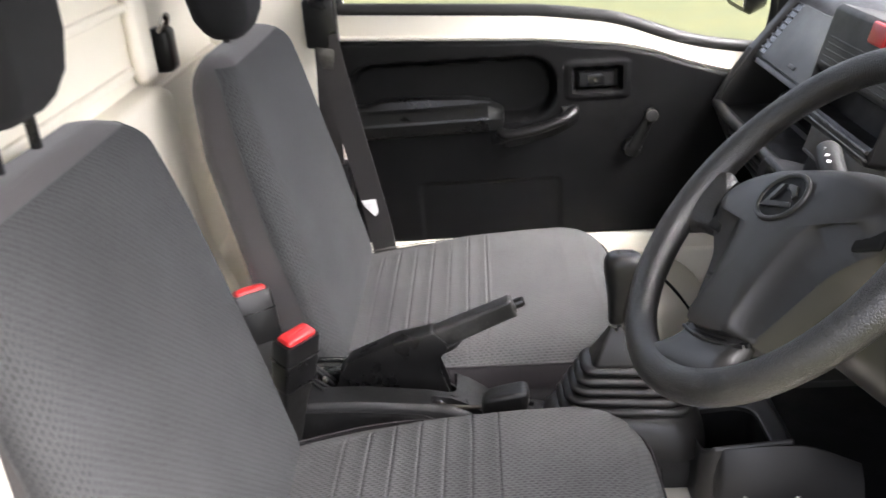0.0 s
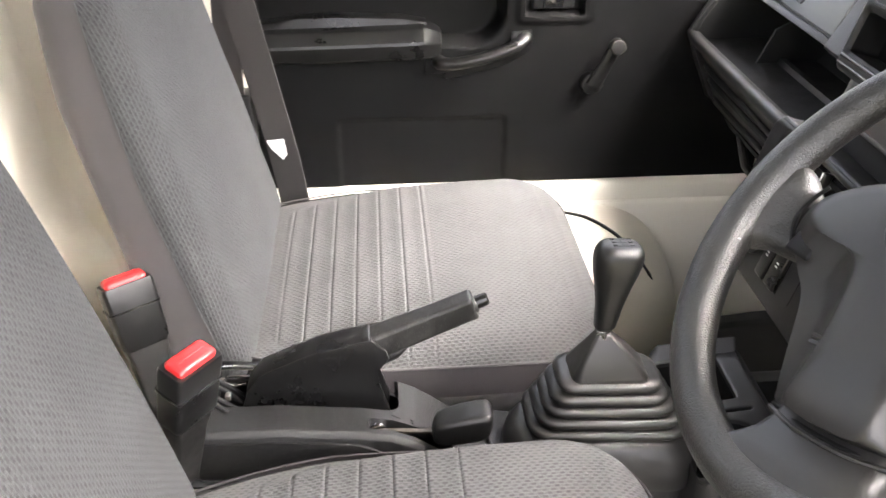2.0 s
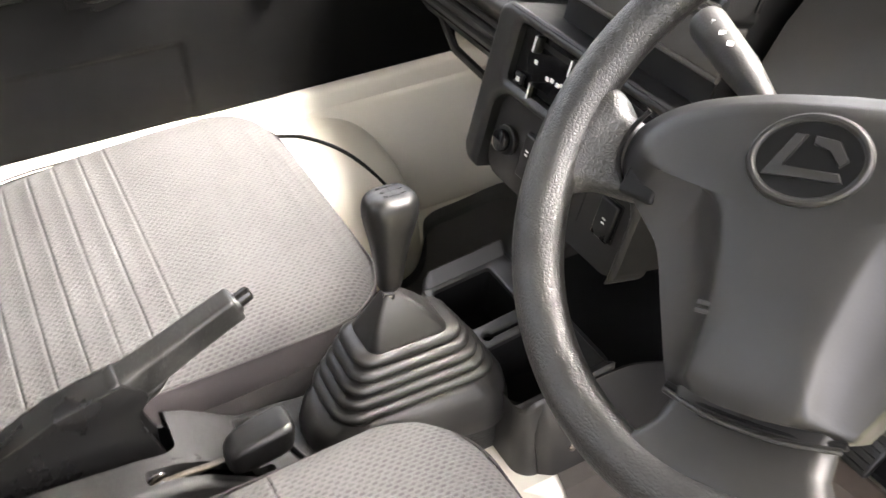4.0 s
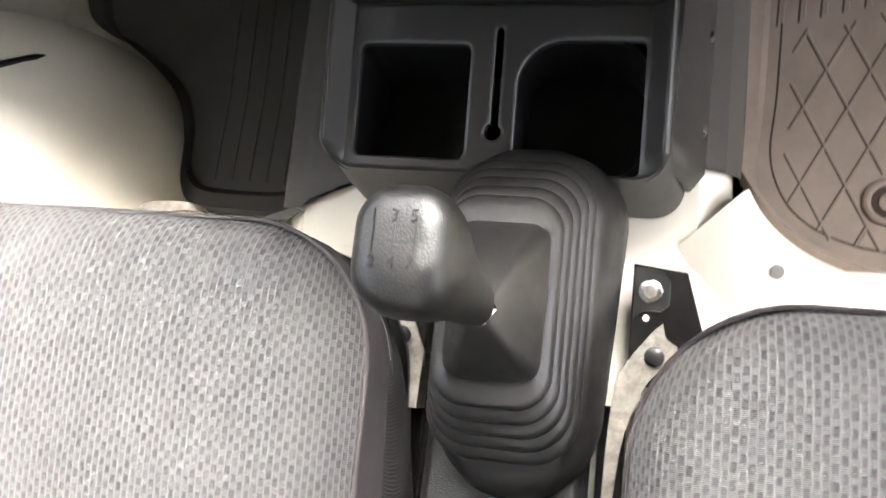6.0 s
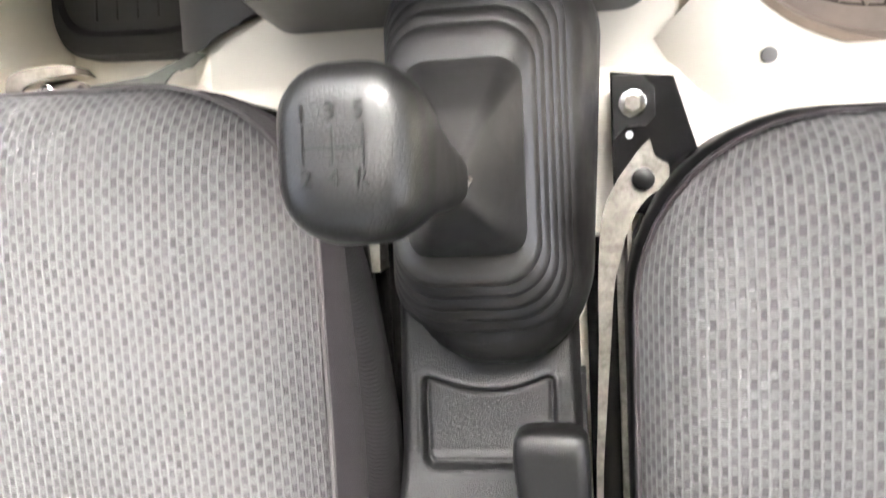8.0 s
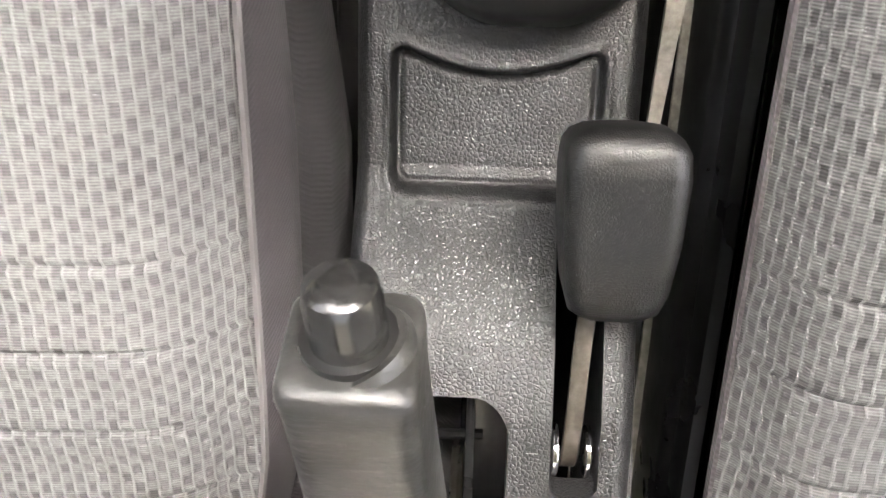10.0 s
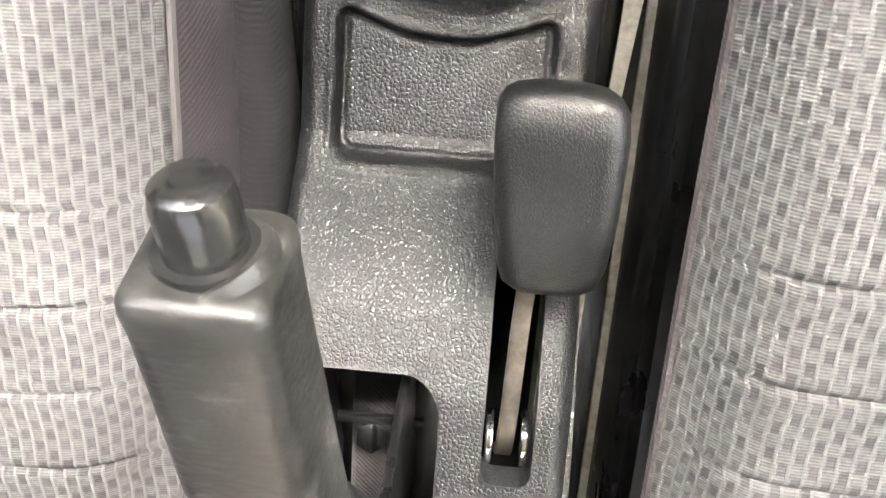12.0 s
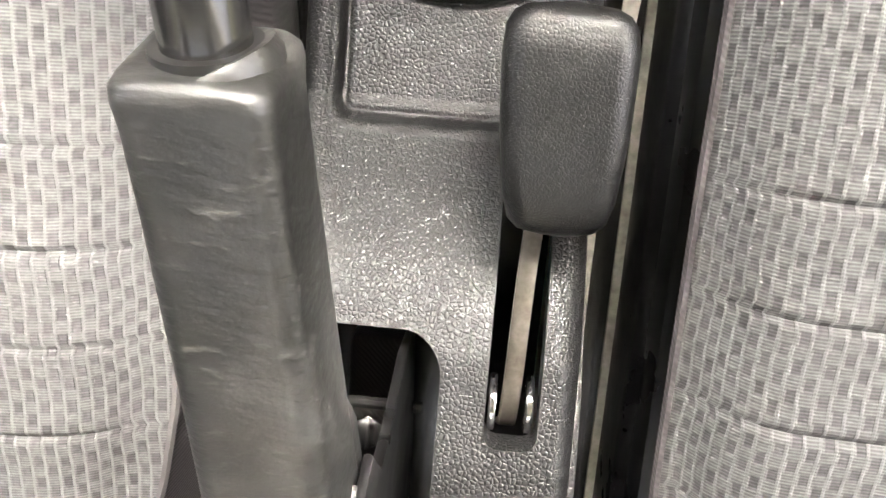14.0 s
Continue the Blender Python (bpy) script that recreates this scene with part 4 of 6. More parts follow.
part("link", box(-0.034, -0.010, -0.345, -0.262, 0.030, 0.048, 0.003), M_SIDE, hb, "rusty steel link")
part("cable_rod", tube([(-0.012, -0.38, 0.085), (-0.010, -0.29, 0.060)], 0.003, 8), M_STEEL, hb)
part("cross_pin", tube([(-0.040, -0.278, 0.078), (0.0, -0.278, 0.078)], 0.0025, 8), M_GLOSS, hb)

# ---- gear lever ----
gl = thing("gear_lever", (0.004, 0.0, 0.02), "black gear lever with ribbed rubber boot", "gear lever")


def boot():
    """A skirt, five bellows folds and a sharp pleated cap."""
    rows = []
    # cx, cy, hx, hy, r, z, tilt along y
    rows += [(0.0095, 0.008, 0.0590, 0.115, 0.050, 0.0500, -0.12), (0.0095, 0.008, 0.0600, 0.116, 0.050, 0.056, -0.12), (0.0085, 0.008, 0.0585, 0.1155, 0.049, 0.070, -0.12), (0.0065, 0.009, 0.0535, 0.111, 0.046, 0.088, -0.10), (0.0045, 0.010, 0.0480, 0.0990, 0.040, 0.1015, -0.08)]
    for k in range(5):
        s = k / 5
        hx, hy, z = 0.0462 - 0.0165 * s, 0.0930 - 0.0430 * s, 0.104 + 0.0145 * k
        cy = 0.010 - 0.003 * s
        for dz, g in ((0.0, -0.0046), (0.0018, -0.0008), (0.0045, 0.0008), (0.0085, 0.0004), (0.0118, -0.0016), (0.0134, -0.0052)):
            rows.append((0.0035, cy, hx + g, hy + g * 1.3, 0.030 - 0.012 * s, z + dz, -0.05))
    rows += [(0.0045, 0.0065, 0.0268, 0.0435, 0.012, 0.1765, -0.03), (0.0048, 0.006, 0.0262, 0.0425, 0.009, 0.1795, -0.02), (0.0045, 0.002, 0.0150, 0.0240, 0.005, 0.2060, 0), (0.004, -0.002, 0.0078, 0.0095, 0.004, 0.2255, 0), (0.004, -0.002, 0.0060, 0.0070, 0.004, 0.2275, 0)]
    rings = []
    for k, (cx, cy, hx, hy, r, z, t) in enumerate(rows):
        slim = (0.20, 0.20, 0.19, 0.14, 0.06)[k] if k < 5 else 0.0
        rings.append([(cx + (x - cx) * (1 - slim * min(max((0.02 - y) / 0.12, 0.0), 1.0)), y, z + t * (y - 0.006)) for x, y in rrect(cx, cy, hx, hy, r, 12)])
    return loft(rings)


part("boot", boot(), M_RUBBER, gl, "ribbed black rubber boot", 50)
N0, N1 = Vector((0.0045, -0.003, 0.222)), Vector((-0.0105, 0.006, 0.331))
part("collar", tube([N0, N0 + Vector((-0.0004, 0.0002, 0.003)), N0 + Vector((-0.0006, 0.0004, 0.0045)), N0 + Vector((-0.0016, 0.001, 0.0115))], [0.0092, 0.0092, 0.0078, 0.0078], 6), M_CHROME, gl, "plated hexagon nut under the knob")
kr = []
for s, hx, hy, r in ((0.095, 0.0094, 0.0100, 0.0085), (0.125, 0.0108, 0.0116, 0.009), (0.35, 0.0130, 0.0148, 0.0110), (0.56, 0.0166, 0.0194, 0.0140), (0.70, 0.0196, 0.0235, 0.0165), (0.80, 0.0213, 0.0256, 0.0175), (0.87, 0.0216, 0.0260, 0.0175), (0.925, 0.0208, 0.0250, 0.0165), (0.962, 0.0190, 0.0229, 0.0150), (0.985, 0.0165, 0.0200, 0.0130), (0.997, 0.0138, 0.0168, 0.0105), (1.003, 0.0105, 0.0132, 0.0085), (1.006, 0.006, 0.008, 0.005), (1.007, 0.0015, 0.002, 0.001)):
    c = N0.lerp(N1, s)
    kr.append([(c.x + a, c.y + 0.004 * s + b, c.z - 0.08 * b * (s - 0.3) + 0.10 * a) for a, b in rrect(0, 0, hx, hy, r, 8)])
knob = part("knob", loft(kr), M_KNOB, gl, "grained black plastic knob with a gear pattern", 70)
kc = N0.lerp(N1, 1.004) + Vector((0, 0.004, 0))
tip = pose(0, 0, 0, -3.2, -5.7, 0)
for ch, dx, dy in (("1", -0.0095, 0.0095), ("3", -0.0010, 0.0098), ("5", 0.0070, 0.0098), ("2", -0.0085, -0.0085), ("4", -0.0005, -0.0083), ("R", 0.0075, -0.0083)):
    emboss("digit", ch, 0.0070, kc + Vector((dx, dy, 0.1 * dx - 0.056 * dy + 0.0004)), tip, knob, M_DIGIT)
for x0, x1, y0, y1 in ((-0.0095, 0.0085, -0.0003, 0.0003), (-0.0095, -0.0089, -0.0045, 0.0062), (-0.0008, -0.0002, -0.0045, 0.0062), (0.0079, 0.0085, -0.0045, 0.0062)):
    part("gate_line", turned(box(x0, x1, y0, y1, -0.0006, 0.0004), Matrix.Translation(kc) @ tip), M_DIGIT, knob)

# ---- front tray with cup holder ----
M_TRAY = surface("satin black tray plastic", (0.0150, 0.0145, 0.0139), (0.0200, 0.0194, 0.0185), 0.40, spec=0.65, rough_var=0.04)
tr = thing("tray", (-0.03, 0.16, DECK), "black plastic floor tray with cup holder and card slot", "tray")


def tray_hole(x, y):
    """Under 0 inside the square bin, the round-cornered bin, the card slot and its round end."""
    a = in_round(x, y, -0.0865, 0.1545, 0.0405, 0.0405, 0.006)
    b = max(in_round(x, y, 0.031, 0.1525, 0.0430, 0.0460, 0.004), -1.0 if x > 0.020 or y < 0.166 else math.hypot(x - 0.020, y - 0.166) - 0.032)
    c = in_round(x, y, -0.0262, 0.170, 0.0027, 0.0365, 0.0025)
    d = math.hypot(x + 0.0270, y - 0.1335) - 0.0060
    return min(a, b, c, d)


def tray_top():
    """Tray top plate between raised side rims, with two bins and a keyhole slot cut through."""
    bm = bmesh.new()
    xs, ys = np.linspace(-0.150, 0.096, 206), np.linspace(0.100, 0.232, 111)
    cell = {}

    def outside(x, y):
        return in_round(x, y, -0.0272, 0.1645, 0.1205, 0.0610, 0.020 if y < 0.16 else 0.006)

    for j in range(len(ys) - 1):
        for i in range(len(xs) - 1):
            x, y = (xs[i] + xs[i + 1]) / 2, (ys[j] + ys[j + 1]) / 2
            if outside(x, y) > 0 or tray_hole(x, y) < 0:
                continue
            ks = ((j, i), (j, i + 1), (j + 1, i + 1), (j + 1, i))
            for k in ks:
                if k not in cell:
                    px, py = xs[k[1]], ys[k[0]]
                    side = max((-0.1330 - px) * 1.3, px - 0.0760, 0.0) / 0.0175
                    lip = (0.018 if px < 0 else 0.012) * min(max(side, 0.0), 0.75) / 0.75 * min(max((py - 0.100) / 0.02, 0.4), 1.0)
                    edge = 0.004 * (1 - min(max(-outside(px, py), 0) / 0.004, 1)) ** 2 + 0.0012 * (1 - min(max(tray_hole(px, py), 0) / 0.002, 1)) ** 2
                    cell[k] = bm.verts.new((px, py, 0.070 + 0.10 * (py - 0.13) + lip - edge))
            bm.faces.new([cell[k] for k in ks])
    snap_rim(bm, [outside, tray_hole], 0.0016)
    rim = [e for e in bm.edges if len(e.link_faces) == 1]
    res = bmesh.ops.extrude_edge_only(bm, edges=rim)
    for v in [g for g in res["geom"] if isinstance(g, bmesh.types.BMVert)]:
        v.co.z -= 0.006
    return bm


part("top", tray_top(), M_TRAY, tr, "satin black plastic top with raised rims", 35)


def bin_walls(outline, floor):
    return loft([[(x, y, floor) for x, y in outline], [(x, y, 0.0675 + 0.10 * (y - 0.13)) for x, y in outline]], cap=False)


# bins and slot well far blacker than the tray top: painted shade
square = rrect(-0.0865, 0.1545, 0.0410, 0.0410, 0.006)
part("bin", join(bin_walls(square, -0.004), prism(square, "z", -0.006, -0.003)), M_BLACK, tr, "deep square bin with its shade in the black", 30)
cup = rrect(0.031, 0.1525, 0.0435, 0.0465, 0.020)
part("cup_holder", join(bin_walls(cup, -0.004), prism(cup, "z", -0.006, -0.003)), M_BLACK, tr, "deep cup bin with its shade in the black", 30)
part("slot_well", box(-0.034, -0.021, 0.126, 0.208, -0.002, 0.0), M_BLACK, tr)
body = [[(x, y, z + 0.10 * (y - 0.13)) for x, y in rrect(-0.0265 + o, 0.1645, hx, 0.0605 + (hx - 0.1195) * 0.6, 0.024, 7)] for z, hx, o in ((-0.022, 0.1310, 0.003), (-0.010, 0.1300, 0.003), (0.02, 0.1270, 0.001), (0.066, 0.1215, 0.0), (0.0735, 0.1205, 0.0))]
part("body", loft(body, cap=False), M_TRAY, tr, "flared black plastic body", 60)
# side flap towards the driver, fixed with two screws
rings = []
for y, top in ((0.118, 0.060), (0.122, 0.074), (0.132, 0.079), (0.20, 0.084), (0.232, 0.083), (0.250, 0.079), (0.268, 0.072), (0.290, 0.062), (0.315, 0.050)):
    k = (0.0945, 0.1085, 0.1165, 0.1205)
    zs = (top, top * 0.55 + 0.004, 0.010, -0.0165)
    shift = 0.02 * (y - 0.12) - 0.010 * max(0.0, (0.130 - y) / 0.012)
    rings.append([(x + shift, y, z) for x, z in zip(k, zs)] + [(x + shift - 0.003, y, z) for x, z in list(zip(k, zs))[::-1]])
part("side_flap", loft(rings), M_TRAY, tr, "flared black side flap", 40)
for x, y in ((0.1165, 0.157), (0.1185, 0.228)):
    part("screw", disc((x - 0.001, y, 0.013), (1, 0, 0.28), 0.0046, 0.0032, 14, 0.001), M_STEEL, tr, "plated screw")


# grey that paints the shade on the cream deck front
M_DECK_SHADE = surface("grey of the shaded deck front", (0.115, 0.118, 0.102), (0.165, 0.168, 0.148), 0.8, blotch=40, spec=0.2)
M_LATCH = surface("greyed steel", (0.12, 0.115, 0.105), (0.07, 0.066, 0.06), 0.42, metal=0.7, blotch=90)
# ---- passenger door ----
DX = -HW
door = thing("door_1", (DX - 0.03, -0.05, 0.07), "closed cream steel door with black trim panel and wind-up window", "door")
door["kind"] = "structure"


def trim_top(y):
    return along(y, [(-0.46, 0.508), (-0.05, 0.485), (0.10, 0.467), (0.17, 0.450), (0.24, 0.424), (0.32, 0.400), (0.46, 0.375)])


def sash(y):
    return along(y, [(-0.46, 0.562), (-0.05, 0.536), (0.07, 0.518), (0.13, 0.502), (0.20, 0.474), (0.28, 0.452), (0.46, 0.425)])


def door_trim():
    """The moulded black panel: arm scoop, pocket and rounded rim in one skin."""
    bm = bmesh.new()
    ys, vs = np.linspace(-0.452, 0.455, 190), np.linspace(0, 1, 110)
    grid = []
    for y in ys:
        row = []
        zt = trim_top(y)
        for v in vs:
            z = 0.072 + (zt - 0.072) * v
            x = DX
            d = in_round(y, z, -0.235, 0.392, 0.215, 0.068, 0.062)
            s = min(max(-d / 0.016, 0), 1)
            x -= 0.037 * s * s * (3 - 2 * s)
            d = in_round(y, z, -0.163, 0.090, 0.150, 0.112, 0.012)
            s = min(max(-d / 0.006, 0), 1)
            x -= 0.0035 * s
            d = in_round(y, z, 0.0595, 0.403, 0.064, 0.040, 0.012)
            x += 0.0035 * min(max(-d / 0.004, 0), 1)
            d = in_round(y, z, 0.0595, 0.403, 0.050, 0.026, 0.008)
            x -= 0.020 * min(max(-d / 0.006, 0), 1)
            e = min(zt - z, y + 0.452)
            x -= 0.008 * (1 - min(max(e, 0) / 0.008, 1)) ** 2
            row.append(bm.verts.new((x, y, z)))
        grid.append(row)
    for a, b in zip(grid, grid[1:]):
        for i in range(len(vs) - 1):
            bm.faces.new((a[i], a[i + 1], b[i + 1], b[i]))
    return bm


part("trim_panel", door_trim(), M_DOOR, door, "black grained plastic trim panel", 50)
# steel skin of the door up to the window line, with the painted band above the trim
ys = [-0.455, -0.05, 0.07, 0.13, 0.20, 0.28, 0.46]
skin = [(y, sash(y)) for y in ys] + [(0.46, 0.07), (-0.455, 0.07)]
part("door_skin", prism(skin, "x", DX - 0.066, DX - 0.042, 0.002), M_WHITE, door, "cream painted steel door skin")
band = [(y, sash(y) - 0.001) for y in ys] + [(y, trim_top(y) - 0.012) for y in ys[::-1]]
part("door_band", prism(band, "x", DX - 0.041, DX - 0.014, 0.003), M_WHITE, door, "cream painted band under the window")
bead = arc([(DX - 0.010, y, trim_top(y) + 0.006) for y in np.linspace(-0.45, 0.44, 14)], 4)
part("trim_bead", tube(bead, 0.0035, 8), M_WHITE, door)
seal = arc([(DX - 0.022, y, sash(y) + 0.004) for y in np.linspace(-0.45, 0.455, 20)], 4)
part("window_seal", tube(seal, [0.011] * len(seal), 12, flat=1.25), M_RUBBER, door, "black rubber window seal")
part("window_pane", prism([(y, sash(y) + 0.004) for y in ys] + [(0.42, 0.60), (0.28, 1.03), (-0.44, 1.03)], "x", DX - 0.040, DX - 0.036), M_GLASS, door, "clear side window glass").visible_shadow = False
part("window_post", tube([(DX - 0.03, 0.40, 0.44), (DX - 0.03, 0.405, 0.62), (DX - 0.02, 0.30, 1.04)], 0.017, 10), M_SMOOTH, door, "black window frame post")
part("window_post", tube([(DX - 0.03, -0.450, 0.56), (DX - 0.03, -0.450, 1.05)], 0.014, 10), M_SMOOTH, door)
part("window_rail", tube([(DX - 0.03, -0.45, 1.045), (DX - 0.025, 0.31, 1.045)], 0.014, 10), M_SMOOTH, door)
part("front_quarter", prism([(0.40, 0.40), (0.62, 0.40), (0.60, 0.50), (0.42, 0.62)], "x", DX - 0.05, DX - 0.03, 0.003), M_SMOOTH, door, "black corner cover")
# armrest ledge and pull handle
arm = [(DX - 0.034, 0.366), (DX + 0.010, 0.364), (DX + 0.016, 0.361), (DX + 0.030, 0.346), (DX + 0.0315, 0.341), (DX + 0.024, 0.318), (DX + 0.019, 0.313), (DX - 0.004, 0.311), (DX - 0.034, 0.316)]
rings = []
for y, k, dz in ((-0.450, 1.0, -0.004), (-0.30, 1.0, -0.002), (-0.19, 1.0, 0.0), (-0.166, 1.0, 0.001), (-0.160, 0.98, 0.001), (-0.136, 0.66, -0.006), (-0.130, 0.52, -0.010), (-0.1285, 0.3, -0.012)):
    rings.append([(DX - 0.03 + (x - DX + 0.03) * k, y, 0.338 + (z - 0.338) * (0.62 + 0.38 * k) + dz) for x, z in arm])
part("armrest", loft(rings), M_ARM, door, "black plastic armrest ledge", 25)
rings = []
for y, k in ((-0.45, 0.3), (-0.41, 0.35), (-0.37, 1.0), (-0.30, 1.1), (-0.20, 0.8), (-0.155, 0.25)):
    rings.append([(DX - 0.034, y, 0.360), (DX - 0.006, y, 0.360), (DX - 0.011, y, 0.364 + 0.012 * k), (DX - 0.016, y, 0.365 + 0.014 * k), (DX - 0.034, y, 0.365 + 0.014 * k)])
part("armrest_pad", loft(rings), M_ARM, door, "", 40)
pull = arc([(DX + 0.004, -0.136, 0.305), (DX + 0.024, -0.126, 0.306), (DX + 0.031, -0.09, 0.312), (DX + 0.031, -0.045, 0.322), (DX + 0.024, -0.010, 0.333), (DX + 0.008, 0.008, 0.340), (DX - 0.004, 0.012, 0.342)], 6)
part("pull_handle", tube(pull, [0.0125] * 8 + [0.0115] * (len(pull) - 16) + [0.0130] * 8, 14, flat=0.9), M_ARM, door, "black plastic pull handle")
part("pull_cap", turned(box(-0.013, 0.013, -0.004, 0.004, -0.010, 0.010, 0.003), pose(DX + 0.030, -0.016, 0.332, 14, 0, 0) @ pose(0, 0, 0, 0, 0, 90)), M_SMOOTH, door, "screw cover on the handle")
part("pull_socket", prism([(-0.158, 0.282), (-0.122, 0.282), (-0.122, 0.314), (-0.158, 0.314)], "x", DX - 0.002, DX + 0.004, 0.0015), M_BLACK, door, "dark socket of the handle")
part("pull_flange", prism([(-0.128, 0.276), (-0.118, 0.272), (-0.02, 0.296), (0.018, 0.318), (0.024, 0.334), (0.022, 0.354), (-0.012, 0.352), (-0.012, 0.330), (-0.04, 0.314), (-0.12, 0.296)], "x", DX - 0.004, DX + 0.005, 0.002), M_ARM, door)
# inner release and window crank
rel = part("release_lever", box(DX - 0.018, DX - 0.006, 0.022, 0.092, 0.386, 0.418, 0.004), M_BLACK, door, "black plastic release lever")
part("release_tab", prism([(0.040, 0.388), (0.074, 0.388), (0.074, 0.408), (0.066, 0.414), (0.040, 0.412)], "x", DX - 0.010, DX - 0.004, 0.002), M_GLOSS, rel)
part("release_pin", disc((DX - 0.005, 0.056, 0.400), (1, 0, 0), 0.003, 0.002, 12), M_LATCH, rel)
ck = part("crank", tube([(DX + 0.022, 0.129, 0.262), (DX + 0.028, 0.146, 0.300), (DX + 0.030, 0.160, 0.335)], [0.0135, 0.0115, 0.0105], 12, flat=0.55, up=(1, 0, 0)), M_SMOOTH, door, "black plastic window crank")
part("crank_boss", disc((DX - 0.001, 0.129, 0.262), (1, 0, 0), 0.019, 0.020, 24, 0.003), M_SMOOTH, ck)
part("crank_ring", disc((DX + 0.018, 0.129, 0.262), (1, 0, 0), 0.0175, 0.003, 24, 0.001), M_DASH, ck)
part("crank_knob", disc((DX + 0.030, 0.160, 0.335), (1, 0, 0.05), 0.0130, 0.018, 24, 0.003), M_GRIP, ck, "round black crank knob")
part("crank_knob_ring", disc((DX + 0.0455, 0.160, 0.336), (1, 0, 0.05), 0.0128, 0.0022, 24, 0.0006), M_LATCH, ck, "thin bright ring")
part("crank_knob_cap", disc((DX + 0.047, 0.160, 0.336), (1, 0, 0.05), 0.0115, 0.002, 24, 0.0008), M_DASH, ck)

# door mirror outside
mir = thing("door_mirror", (-0.86, 0.40, 0.52), "black door mirror on a bent stay", "mirror")
part("shell", loft([[(-0.90 + a, y, 0.60 + b) for a, b in rrect(0, 0, hx, hz, 0.03, 5)] for y, hx, hz in ((0.385, 0.080, 0.115), (0.40, 0.086, 0.122), (0.43, 0.078, 0.11), (0.445, 0.05, 0.08))]), M_SMOOTH, mir, "", 50)
part("mirror_glass", box(-0.972, -0.828, 0.382, 0.386, 0.495, 0.705, 0.0015), M_MIRROR, mir, "silvered mirror glass")
part("stay", tube(arc([(-0.82, 0.42, 0.56), (-0.78, 0.44, 0.53), (-0.735, 0.45, 0.50), (-0.70, 0.46, 0.47)], 5), 0.011, 10), M_SMOOTH, mir)

# ---- passenger belt on the door post ----
belt = thing("seat_belt", (-0.60, -0.43, 0.06), "dark grey webbing seat belt hanging on the door post", "seat belt")


def strap(pts, wide, thick, across):
    across = Vector(across).normalized()
    P = arc(pts, 6)
    rings = []
    for i, p in enumerate(P):
        d = (P[min(i + 1, len(P) - 1)] - P[max(i - 1, 0)]).normalized()
        a = (across - d * across.dot(d)).normalized()
        b = a.cross(d)
        rings.append([p + a * wide / 2 + b * thick / 2, p - a * wide / 2 + b * thick / 2, p - a * wide / 2 - b * thick / 2, p + a * wide / 2 - b * thick / 2])
    return loft(rings)


AC = (0.35, 0.94, 0.0)
part("webbing", strap([(-0.612, -0.466, 0.530), (-0.606, -0.449, 0.430), (-0.604, -0.425, 0.300), (-0.602, -0.404, 0.185), (-0.600, -0.392, 0.10), (-0.602, -0.388, 0.055)], 0.056, 0.0016, AC), M_WEB, belt, "taupe grey belt webbing", 60)
part("webbing_return", strap([(-0.632, -0.474, 0.95), (-0.630, -0.474, 0.62), (-0.630, -0.470, 0.50), (-0.632, -0.476, 0.38), (-0.634, -0.482, 0.25)], 0.047, 0.0016, AC), M_WEB, belt, "", 60)
part("guide_cover", box(-0.640, -0.608, -0.502, -0.440, 0.508, 0.60, 0.006), M_SMOOTH, belt, "black plastic belt guide cover")
part("tongue", prism([(-0.447, 0.505), (-0.484, 0.512), (-0.480, 0.485), (-0.472, 0.470), (-0.455, 0.468)], "x", -0.6085, -0.6045, 0.001), M_LATCH, belt, "steel belt tongue")
part("stop_tag", prism([(-0.428, 0.196), (-0.380, 0.200), (-0.384, 0.186), (-0.403, 0.160), (-0.422, 0.182)], "x", -0.6000, -0.5985, 0.0004), M_TAG, belt, "white triangular tag")
part("retractor", box(-0.662, -0.618, -0.52, -0.448, 0.10, 0.268, 0.006), M_SMOOTH, belt, "black plastic retractor cover")
part("anchor", box(-0.618, -0.588, -0.425, -0.360, 0.020, 0.070, 0.004), M_SMOOTH, belt, "black anchor cover")
part("anchor_bolt", disc((-0.588, -0.39, 0.045), (1, 0, 0), 0.011, 0.005, 18, 0.001), M_SMOOTH, belt)


def buckle(name_at, top, base, yaw, label):
    """A belt buckle: red press button in a black case on a stiff stalk."""
    top, base = Vector(top), Vector(base)
    b = thing("belt_buckle", name_at, label, "belt buckle", "belt buckles")
    z = (top - base).normalized()
    m = Matrix.Translation(top) @ z.to_track_quat("Z", "Y").to_matrix().to_4x4() @ pose(0, 0, 0, 0, 0, yaw)

    def rings(rows):
        return turned(loft([[(a, c, h) for a, c in rrect(0, 0, hx * 1.28, hy * 1.28, 0.005, 5)] for h, hx, hy in rows]), m)

    case = part("case", rings(((-0.078, 0.0195, 0.0105), (-0.072, 0.0214, 0.0122), (-0.004, 0.0226, 0.0128), (0.0, 0.0215, 0.0118))), M_SMOOTH, b, "black plastic case", 40)
    part("case_seam", rings(((-0.0305, 0.0231, 0.0133), (-0.0285, 0.0231, 0.0133))), M_GLOSS, case)
    part("button", rings(((-0.006, 0.0180, 0.0090), (0.0035, 0.0185, 0.0095), (0.0062, 0.0172, 0.0082), (0.0075, 0.0140, 0.0056))), M_RED, b, "red press button", 40)
    part("button_rib", turned(box(-0.0155, 0.0155, -0.0008, 0.0008, 0.0066, 0.0082, 0.0004, 1), m), M_RED, b)
    part("stalk", rings(((-(top - base).length, 0.0135, 0.0062), (-0.100, 0.0165, 0.0085), (-0.084, 0.0185, 0.0098), (-0.075, 0.0190, 0.0100))), M_RUBBER, b, "black stalk cover", 40)
    return b


